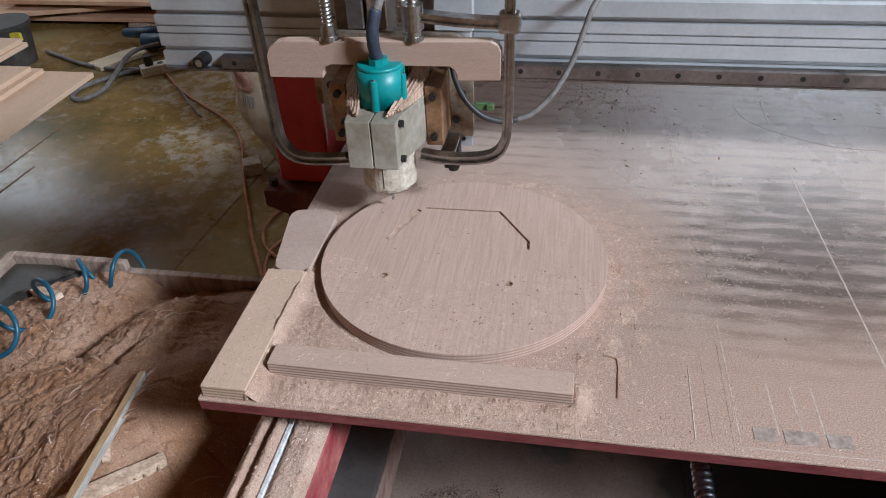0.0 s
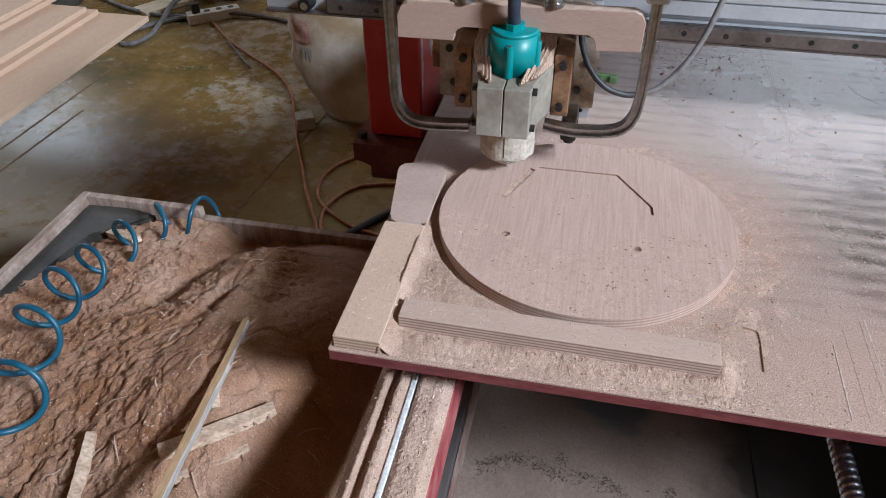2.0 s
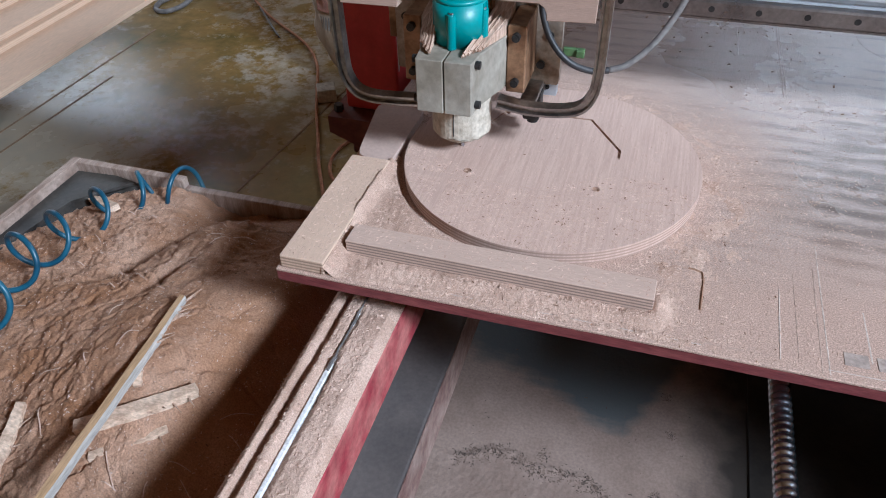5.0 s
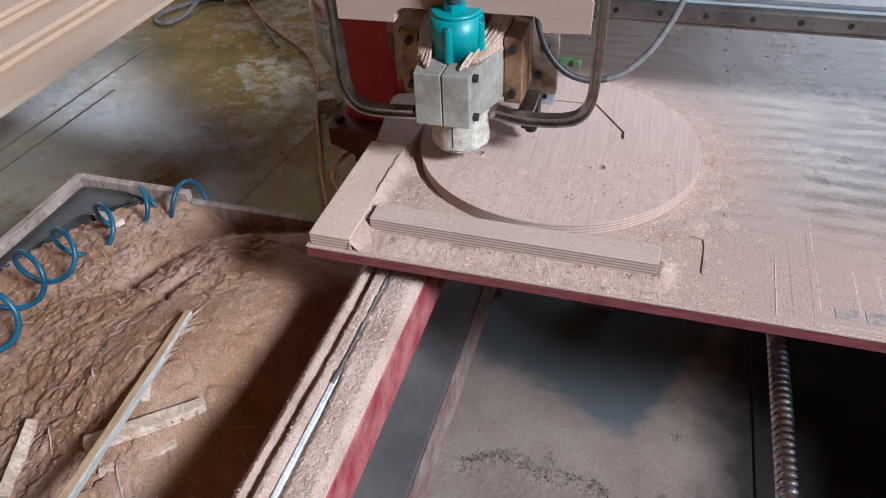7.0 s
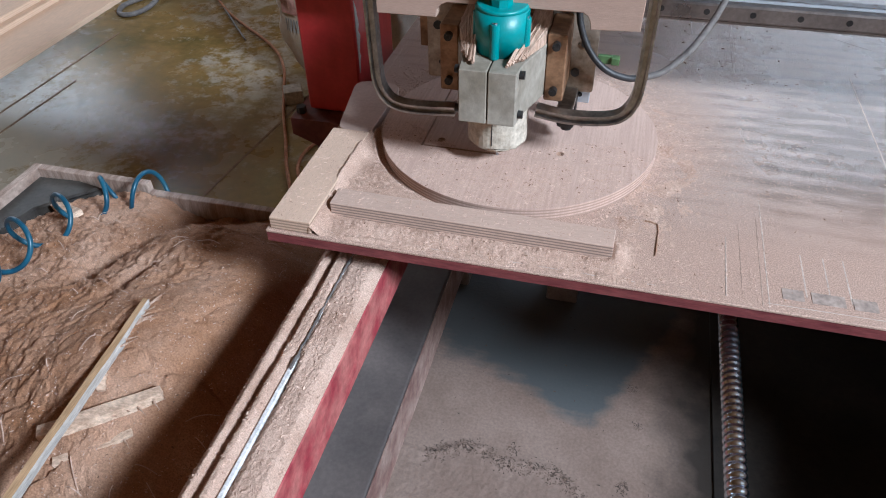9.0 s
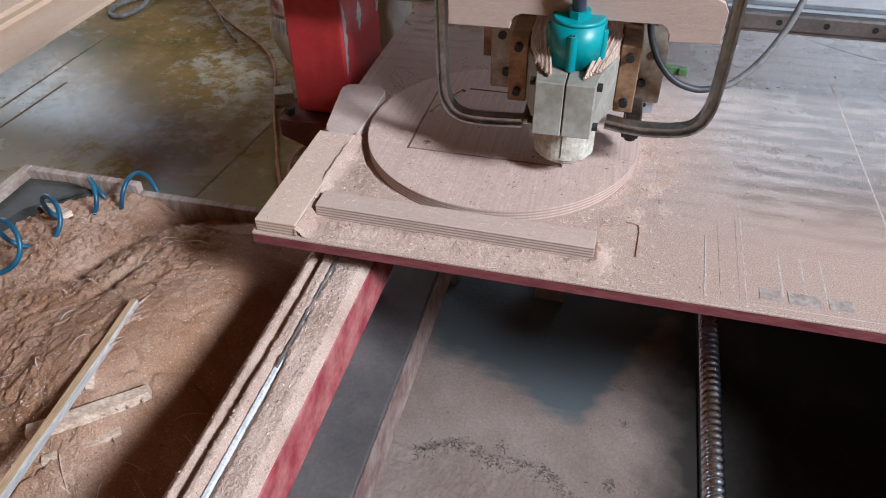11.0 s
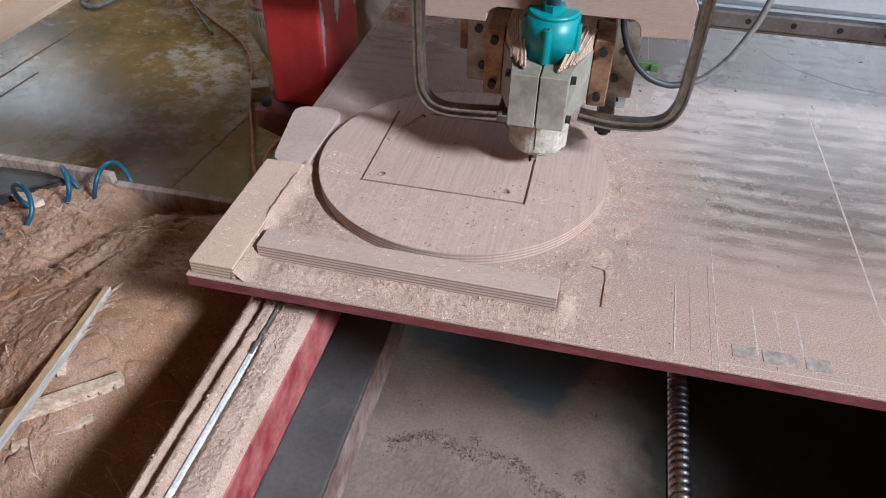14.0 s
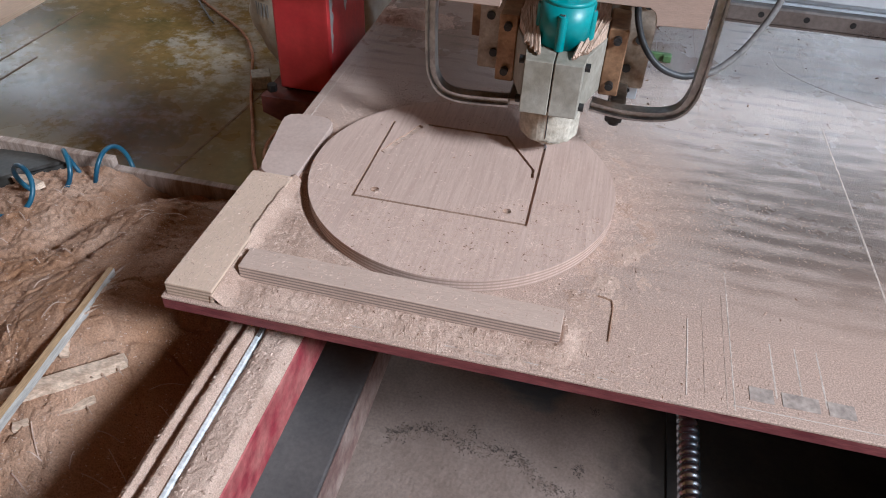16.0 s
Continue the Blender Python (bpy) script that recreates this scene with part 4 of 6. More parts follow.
def build_fences():
    bm = bmesh.new()
    box(bm, 0.006, 0.061, 0.004, 0.226, H + 0.0002, H + 0.0182, 0.0008)
    p = solo("plywood_plank", bm, PLY, (0.034, 0.11, H), "pale plywood plank lying along the table edge", "plank")
    bm = bmesh.new()
    shape = [(0.020, 0.2335), (0.056, 0.2335), (0.0605, 0.238), (0.0615, 0.366), (0.059, 0.378), (0.049, 0.387), (0.036, 0.389), (0.004, 0.387), (-0.007, 0.383), (-0.0125, 0.373), (-0.0115, 0.360), (0.006, 0.252), (0.010, 0.240)]
    prism(bm, shape, H + 0.0002, H + 0.0122)
    bmesh.ops.bevel(bm, geom=[e for e in bm.edges if abs(e.verts[0].co.z - e.verts[1].co.z) < 1e-6], offset=0.0008, segments=1, affect="EDGES")
    q = solo("fibreboard_piece", bm, MDF, (0.03, 0.3, H), "smooth round-cornered fibreboard piece on the table", "board piece")
    bm = bmesh.new()
    box(bm, 0.071, 0.4275, 0.045, 0.0785, H + 0.0002, H + 0.0205, 0.0008)
    bmesh.ops.rotate(bm, cent=(0.25, 0.06, H), matrix=Matrix.Rotation(radians(-0.6), 3, "Z"), verts=bm.verts)
    r = solo("plywood_batten", bm, PLY_LONG, (0.25, 0.06, H), "plywood batten screwed down before the round board", "batten")
    MOVES_WITH_TABLE.extend((p, q, r))


def dust_height(x, y):
    """Drifts of sawdust on the table."""
    n1 = noise.noise(Vector((x * 30, y * 30, 1.0)))
    n2 = noise.noise(Vector((x * 130, y * 130, 2.0)))
    z = 0.0002 + 0.0004 * n1
    # banked against the batten's front and ends
    if 0.03 < x < 0.46:
        z += 0.0072 * math.exp(-((y - 0.032) / 0.013) ** 2) * (0.75 + 0.35 * n1) * max(0, min(1, (x - 0.055) / 0.03, (0.462 + 0.012 * n1 - x) / 0.045))
    if x > 0.0585:
        z += 0.006 * math.exp(-((x - 0.067) / 0.010) ** 2 - ((y - 0.035) / 0.028) ** 2)
    if y < 0.236 and x > 0.0585:
        z += 0.0125 * math.exp(-((x - 0.0585) / 0.008) ** 2) * (0.95 + 0.3 * n1)
    z += 0.009 * math.exp(-((x - 0.433) / 0.009) ** 2 - ((y - 0.055) / 0.020) ** 2)
    if x < 0.47:
        z += 0.0026 * math.exp(-((y - 0.0095) / 0.0045) ** 2) * (0.7 + 0.9 * n1)
    # between plank, batten and disc
    r = math.hypot(x - DX, y - DY)
    if x < 0.36 and 0.07 < y < 0.26:
        z += 0.0085 * max(0, min(1, (r - 0.2055) / 0.004)) * (0.85 + 0.3 * n1) * max(0, 1 - max(0, x - 0.22) / 0.1)
    # ring round the disc
    if x > 0.25 or y > 0.35:
        z += 0.0008 * math.exp(-((r - 0.230) / 0.03) ** 2) * (0.4 + 1.6 * n1)
    z += 0.0009 * math.exp(-((x - 0.47) / 0.05) ** 2 - ((y - 0.17) / 0.12) ** 2) * (1 + n1)
    # heap far back along the edge
    z += 0.010 * math.exp(-((x - 0.05) / 0.07) ** 2 - ((y - 0.80) / 0.035) ** 2) * (0.8 + 0.8 * n1)
    return z + (0.0012 * n2 + 0.0008 * noise.noise(Vector((x * 330, y * 330, 5.0)))) * min(1, max(z, 0) / 0.002) - 0.0011


def build_dust():
    bm = bmesh.new()
    nx, ny = 300, 480
    x0, x1, y0, y1 = 0.003, 0.56, 0.003, 0.90
    keep = {}
    for i in range(nx + 1):
        for j in range(ny + 1):
            x, y = x0 + (x1 - x0) * i / nx, y0 + (y1 - y0) * j / ny
            z = dust_height(x, y)
            if z > -0.0022:
                keep[i, j] = bm.verts.new((x, y, H + z))
    for i in range(nx):
        for j in range(ny):
            q = [(i, j), (i + 1, j), (i + 1, j + 1), (i, j + 1)]
            if all(k in keep for k in q):
                bm.faces.new([keep[k] for k in q])
    bmesh.ops.delete(bm, geom=[v for v in bm.verts if not v.link_faces], context="VERTS")
    s = solo("sawdust_drift", bm, DUST, TB, "pinkish sawdust drifted round the board and battens", "sawdust", kind="stuff", smooth=True)
    rng = random.Random(21)

    def on_table(g):
        u = g.random()
        if u < 0.42:
            a, r = g.uniform(0, math.tau), 0.2 + abs(g.gauss(0.01, 0.05))
            x, y = DX + r * math.cos(a), DY + r * math.sin(a)
        elif u < 0.62:
            x, y = g.gauss(0.27, 0.15), abs(g.gauss(0.028, 0.025))
        elif u < 0.78:
            x, y = g.gauss(0.52, 0.10), g.gauss(0.28, 0.16)
        elif u < 0.86:
            x, y = g.gauss(0.06, 0.06), g.gauss(0.80, 0.03)
        elif u < 0.92:
            x, y = g.gauss(0.42, 0.10), g.gauss(0.95, 0.07)
        else:
            x, y = g.uniform(0.0, 1.0), g.uniform(0.0, 1.1)
        if not (0.002 < x < 1.25 and 0.002 < y < 1.5) or math.hypot(x - DX, y - DY) < DR + 0.001:
            return None
        if x < 0.063 and y < 0.38 or 0.07 < x < 0.429 and 0.043 < y < 0.081:
            return None
        return (x, y, H + max(dust_height(x, y), 0))
    c = stuff("wood_chips", *flakes(26000, on_table, rng, (0.0006, 0.0019)), CHIP, "pale wood chips scattered on the machine table", "wood chips", TB)
    d = stuff("dark_wood_chips", *flakes(300, on_table, rng, (0.0008, 0.0024)), CHIP_DARK, "dark wood chips scattered on the machine table", "wood chips", TB)

    def on_battens(g):
        if g.random() < 0.6:
            u = g.random()
            x, y = 0.075 + 0.348 * u, 0.0485 + 0.026 * g.random()
            return (x, y + 0.0105 * (0.5 - u) * 0.35, H + 0.0205)
        return (g.uniform(0.010, 0.057), g.uniform(0.008, 0.222), H + 0.0182)
    bc = stuff("batten_chips", *flakes(650, on_battens, rng, (0.0006, 0.0020)), CHIP, "pale wood chips lying on the batten and plank", "wood chips", TB)
    MOVES_WITH_TABLE.append(bc)

    def far_crumb(g):
        if g.random() < 0.5:
            x, y = g.gauss(0.45, 0.07), g.gauss(0.86, 0.06)
        else:
            x, y = g.uniform(0.35, 1.2), g.uniform(0.55, 1.2)
        return (x, y, H) if 0.05 < x < 1.28 and 0.45 < y < 1.7 else None
    fc = stuff("bark_crumbs", *flakes(240, far_crumb, rng, (0.0014, 0.0042)), CHIP_DARK, "dark bark crumbs lying on the machine table", "wood chips", TB)
    MOVES_WITH_TABLE.append(fc)

    def on_board(g):
        a, r = g.uniform(0, math.tau), DR * math.sqrt(g.random()) * 0.99
        x, y = DX + r * math.cos(a), DY + r * math.sin(a)
        if g.random() > (0.95 if y < 0.24 + 0.03 * math.sin(x * 20) else 0.10):
            return None
        if min(abs(x - 0.147), abs(x - 0.3665)) < 0.004 or abs(y - 0.2105) < 0.004:
            return None
        return (x, y, H + DT)
    e = stuff("board_chips", *flakes(9000, on_board, rng, (0.0005, 0.0016)), CHIP, "fine wood chips lying on the round board", "wood chips", TB)

    k = stuff("dark_board_chips", *flakes(120, on_board, rng, (0.0008, 0.0024)), CHIP_DARK, "dark wood chips lying on the round board", "wood chips", TB)
    MOVES_WITH_TABLE.append(k)

    def on_batten(g):
        if g.random() < 0.5:
            return (g.uniform(0.075, 0.425), g.uniform(0.047, 0.076), H + 0.0202)
        return (g.uniform(0.008, 0.06), g.uniform(0.006, 0.22), H + 0.0182)
    f = stuff("batten_chips", *flakes(900, on_batten, rng, (0.0006, 0.0018)), CHIP, "fine wood chips lying on plank and batten", "wood chips", TB)
    MOVES_WITH_TABLE.extend((s, c, d, e, f))


# ---------------------------------------------------------------- the moving router head
HB = Vector((0.147, 0.45, H))


def Z(z):
    return H + z


def build_head():
    h = thing("router_head", HB, "router spindle in a grey split block on a steel carriage", "router head")
    ax, ay = 0.147, 0.396
    # spindle block: two halves with a saw cut between, widening towards the carriage
    for s in (-1, 1):
        bm = bmesh.new()
        o = [(ax + s * 0.0008, 0.312), (ax + s * 0.0345, 0.312), (ax + s * 0.0375, 0.340), (ax + s * 0.056, 0.398), (ax + s * 0.056, 0.470), (ax + s * 0.0008, 0.470)]
        prism(bm, o, Z(0.114), Z(0.183))
        bmesh.ops.recalc_face_normals(bm, faces=bm.faces)
        bmesh.ops.bevel(bm, geom=list(bm.edges), offset=0.001, segments=1, affect="EDGES")
        part("spindle_block", bm, RESIN, h, "grey worn cast spindle block half")
    bm = bmesh.new()
    box(bm, ax - 0.0012, ax + 0.0012, 0.316, 0.468, Z(0.117), Z(0.180))
    part("block_gap", bm, SLOT, h)
    for s in (-1, 1):
        rng = random.Random(8 + s)
        bm = bmesh.new()
        o = [(ax + s * 0.022, 0.336), (ax + s * 0.040, 0.362), (ax + s * 0.0545, 0.40), (ax + s * 0.0545, 0.455), (ax + s * 0.033, 0.455)]
        vs = prism(bm, o, Z(0.1832), Z(0.214))
        for v in vs:
            if v.co.z > Z(0.2):
                v.co.z = Z(0.186 + 0.19 * (v.co.y - 0.336))
        bmesh.ops.recalc_face_normals(bm, faces=bm.faces)
        wedge = part("wood_wedge", bm, SPLINTER, h, "splintered pale wooden wedge beside the spindle")
        for k in range(22):
            u = k / 21
            a = Vector((ax + s * (0.020 + 0.020 * u + rng.uniform(-0.001, 0.001)), 0.326 + 0.030 * u + rng.uniform(-0.004, 0.006), Z(0.1845 + rng.uniform(0, 0.004))))
            b = Vector((ax + s * (0.034 + 0.022 * u), 0.425 + rng.uniform(-0.01, 0.01), Z(0.206 + rng.uniform(-0.004, 0.004) - 0.008 * u)))
            bm = bmesh.new()
            rod(bm, a, b, 0.0020, 0.0014, 5)
            part("splinter", bm, SPLINTER, wedge)
    # nose and cutter
    bm = bmesh.new()
    rod(bm, (ax, ay - 0.004, Z(0.052)), (ax, ay - 0.004, Z(0.1138)), 0.0395, seg=40)
    rod(bm, (ax, ay - 0.004, Z(0.0465)), (ax, ay - 0.004, Z(0.0521)), 0.034, 0.0395, seg=40)
    rng = random.Random(2)
    for v in bm.verts:
        if v.co.z < Z(0.06):
            v.co.z += rng.uniform(-0.0012, 0.0022)
    nose = part("nose", bm, RESIN_LIGHT, h, "pale chipped round spindle nose")
    bm = bmesh.new()
    box(bm, ax - 0.0006, ax + 0.0006, ay - 0.0440, ay - 0.02, Z(0.058), Z(0.1137))
    part("nose_gap", bm, SLOT, nose)
    bm = bmesh.new()
    rod(bm, (ax, ay, Z(0.034)), (ax, ay, Z(0.048)), 0.0060, seg=6)
    part("collet_nut", bm, CLAMP, h)
    bm = bmesh.new()
    screw_thread(bm, (ax, ay, Z(0.0135)), (ax, ay, Z(0.035)), 0.0024, 0.008, 0.0008, 10)
    part("cutter", bm, STEEL, h, "small steel router cutter")
    # teal cap
    cy = 0.377
    bm = bmesh.new()
    rod(bm, (ax + 0.003, cy, Z(0.1835)), (ax + 0.003, cy, Z(0.236)), 0.0305, 0.0325, seg=40)
    rod(bm, (ax + 0.003, cy, Z(0.236)), (ax + 0.003, cy, Z(0.2405)), 0.0325, 0.0295, seg=40)
    cap = part("spindle_cap", bm, TEAL, h, "teal plastic spindle cap", smooth=False)
    for f in cap.data.polygons:
        f.use_smooth = abs(f.normal.z) < 0.7
    for a in (-94, -8, 78, 172):
        bm = bmesh.new()
        x, y = ax + 0.003 + 0.0305 * math.cos(radians(a)), cy + 0.0305 * math.sin(radians(a))
        rod(bm, (x, y, Z(0.184)), (x, y, Z(0.226)), 0.0058, seg=16)
        lug = part("screw_lug", bm, TEAL, cap, smooth=False)
        bm = bmesh.new()
        rod(bm, (x, y, Z(0.226)), (x, y, Z(0.2285)), 0.0035, seg=12)
        part("cap_screw", bm, STEEL, cap)
    bm = bmesh.new()
    rod(bm, (ax + 0.003, cy - 0.006, Z(0.2405)), (ax + 0.003, cy - 0.006, Z(0.249)), 0.0135, seg=8)
    part("gland", bm, TEAL, cap)
    for k in range(5):
        a = radians(12 + k * 7)
        x, y = ax + 0.003 + 0.0323 * math.cos(a - 0.5), cy + 0.0323 * math.sin(a - 0.5)
        bm = bmesh.new()
        box(bm, x - 0.0009, x + 0.0009, y - 0.0009, y + 0.0009, Z(0.20), Z(0.234))
        part("grip_rib", bm, TEAL, cap)
    bm = bmesh.new()
    tube(bm, [(ax + 0.003, cy - 0.006, Z(0.247)), (ax + 0.002, cy - 0.016, Z(0.266)), (ax + 0.003, cy - 0.018, Z(0.29)), (ax + 0.008, cy - 0.012, Z(0.314))], 0.0082, 8, 14)
    part("cable_sleeve", bm, BLUE_SLEEVE, h, "dark blue rubber cable sleeve", smooth=True)
    bm = bmesh.new()
    tube(bm, [(ax + 0.008, cy - 0.012, Z(0.312)), (ax + 0.018, cy + 0.0, Z(0.335)), (ax + 0.04, cy + 0.03, Z(0.37)), (ax + 0.05, cy + 0.10, Z(0.42))], 0.006, 8, 12)
    part("power_cable", bm, GREY_CABLE, h, smooth=True)
    # carriage
    bm = bmesh.new()
    prism(bm, rounded(0.030, 0.262, 0.088, 0.245, (0.004, 0.004, 0.03, 0.03)), 0.471, 0.484)
    for v in bm.verts:
        v.co = Vector((v.co.x, v.co.z, Z(v.co.y)))
    bmesh.ops.recalc_face_normals(bm, faces=bm.faces)
    plate = part("mounting_plate", bm, PLATE, h, "oily stained steel mounting plate")
    for x, z in ((0.045, 0.205), (0.045, 0.165), (0.052, 0.112), (0.248, 0.205), (0.246, 0.158), (0.236, 0.116), (0.085, 0.214), (0.21, 0.214)):
        bm = bmesh.new()
        rod(bm, (x, 0.468, Z(z)), (x, 0.4712, Z(z)), 0.0058, seg=14)
        part("plate_bolt", bm, BLACK, plate)
    bm = bmesh.new()
    box(bm, 0.018, 0.05, 0.476, 0.486, Z(0.13), Z(0.212), 0.001)
    part("side_plate", bm, BROWN, h)
    for s in (-1, 1):
        x0, x1 = (0.2035, 0.228) if s > 0 else (0.066, 0.0905)
        bm = bmesh.new()
        box(bm, x0, x1, 0.402, 0.4705, Z(0.106), Z(0.196), 0.0015)
        br = part("clamp_bracket", bm, BROWN, h, "rust-brown steel bracket gripping the block")
        for z in (0.122, 0.183):
            bm = bmesh.new()
            x = 0.2155 if s > 0 else 0.0785
            rod(bm, (x, 0.394, Z(z)), (x, 0.4022, Z(z)), 0.0052, seg=16)
            rod(bm, (x, 0.3932, Z(z)), (x, 0.3945, Z(z)), 0.0030, seg=6)
            part("socket_bolt", bm, BLACK, br)
        for z in (0.124, 0.176):
            bm = bmesh.new()
            x = 0.1825 if s > 0 else 0.1115
            rod(bm, (x, 0.327, Z(z)), (x + s * 0.0065, 0.327, Z(z)), 0.0050, seg=14)
            part("block_bolt", bm, BLACK, h)
    bm = bmesh.new()
    box(bm, 0.115, 0.179, 0.43, 0.4705, Z(0.184), Z(0.232), 0.003)
    part("motor_mount", bm, BROWN, h)
    bm = bmesh.new()
    box(bm, 0.055, 0.235, 0.500, 0.520, Z(0.060), Z(0.42), 0.002)
    part("carriage_plate", bm, GREY_PAINT, h)
    bm = bmesh.new()
    box(bm, 0.232, 0.258, 0.488, 0.502, Z(0.062), Z(0.30), 0.001)
    part("alu_strip", bm, ALU, h, "bright aluminium strip")
    for z in (0.075, 0.10):
        bm = bmesh.new()
        rod(bm, (0.245, 0.486, Z(z)), (0.245, 0.4885, Z(z)), 0.003, seg=12)
        part("strip_screw", bm, BLACK, h)
    bm = bmesh.new()
    box(bm, 0.205, 0.262, 0.484, 0.500, Z(0.245), Z(0.43), 0.002)
    part("guide_plate", bm, ALU, h)
    bm = bmesh.new()
    box(bm, 0.078, 0.103, 0.484, 0.500, Z(0.245), Z(0.43), 0.002)
    part("guide_rail", bm, RAIL, h)
    bm = bmesh.new()
    box(bm, 0.108, 0.135, 0.484, 0.497, Z(0.245), Z(0.43), 0.002)
    part("cover_strip", bm, OLD_WOOD, h)
    bm = bmesh.new()
    screw_thread(bm, (0.166, 0.46, Z(0.262)), (0.166, 0.46, Z(0.43)), 0.0085, 0.008, 0.002, 14)
    part("lead_screw", bm, CLAMP, h, smooth=True)
    bm = bmesh.new()
    box(bm, 0.05, 0.24, 0.520, 0.560, Z(0.10), Z(0.32), 0.003)
    part("slide_block", bm, GREY_PAINT, h)
    bm = bmesh.new()
    box(bm, 0.04, 0.25, 0.555, 0.5795, Z(0.16), Z(0.30), 0.003)
    part("rail_carriage", bm, RAIL, h)
    # cable loop and terminal
    bm = bmesh.new()
    tube(bm, [(0.232, 0.466, Z(0.222)), (0.237, 0.458, Z(0.190)), (0.252, 0.452, Z(0.158)), (0.276, 0.452, Z(0.133)), (0.305, 0.456, Z(0.122)), (0.328, 0.462, Z(0.123))], 0.0044, 8, 10)
    part("sensor_cable", bm, RUBBER, h, smooth=True)
    bm = bmesh.new()
    tube(bm, [(0.328, 0.462, Z(0.123)), (0.350, 0.470, Z(0.130)), (0.378, 0.485, Z(0.155)), (0.402, 0.503, Z(0.195)), (0.417, 0.52, Z(0.238)), (0.43, 0.535, Z(0.272)), (0.46, 0.57, Z(0.297)), (0.53, 0.615, Z(0.34))], 0.0044, 8, 10)
    part("sensor_cable", bm, GREY_CABLE, h, "dusty grey cable loop", smooth=True)
    bm = bmesh.new()
    box(bm, 0.281, 0.292, 0.478, 0.490, Z(0.127), Z(0.137), 0.001)
    box(bm, 0.263, 0.282, 0.482, 0.488, Z(0.126), Z(0.138), 0.001)
    part("terminal", bm, GREEN, h, "small dusty green terminal")
    MOVES_WITH_HEAD.append((h, HB))
    return h


def build_yoke():
    prof = [(-0.008, 0.213), (-0.008, 0.244), (-0.003, 0.255), (0.006, 0.261), (0.019, 0.264), (0.298, 0.269), (0.307, 0.265), (0.312, 0.256), (0.311, 0.218)]
    prof += [(0.254, 0.2155), (0.2535, 0.224), (0.250, 0.231), (0.244, 0.235), (0.082, 0.2335), (0.074, 0.230), (0.0695, 0.224), (0.068, 0.214)]
    bm = bmesh.new()
    prism(bm, [(x, Z(z)) for x, z in prof[::-1]], 0.379, 0.399)
    for v in bm.verts:
        v.co = Vector((v.co.x, v.co.z, v.co.y))
    bmesh.ops.recalc_face_normals(bm, faces=bm.faces)
    es = [e for e in bm.edges if abs(e.verts[0].co.y - e.verts[1].co.y) < 1e-6]
    bmesh.ops.bevel(bm, geom=es, offset=0.0008, segments=1, affect="EDGES")
    at = Vector((0.15, 0.389, Z(0.214)))
    y = solo("wooden_yoke", bm, YOKE, at, "planed plywood yoke bridging the spindle", "wooden yoke")
    MOVES_WITH_HEAD.append((y, at))


YOKE = layered("yoke_plywood", (0.41, 0.285, 0.23), (0.62, 0.46, 0.36), 0.004, "Y")
YOKE.node_tree.nodes["Mapping"].inputs["Scale"].default_value = (1, 9, 9)


def bar_section(w, d, lip=0.3):
    """H-shaped section of a clamp's bar."""
    a, b, c = w / 2, d / 2, d / 2 * lip
    return [(-a, -b), (-a * 0.55, -b), (-a * 0.4, -c), (a * 0.4, -c), (a * 0.55, -b), (a, -b), (a, b), (a * 0.55, b), (a * 0.4, c), (-a * 0.4, c), (-a * 0.55, b), (-a, b)]


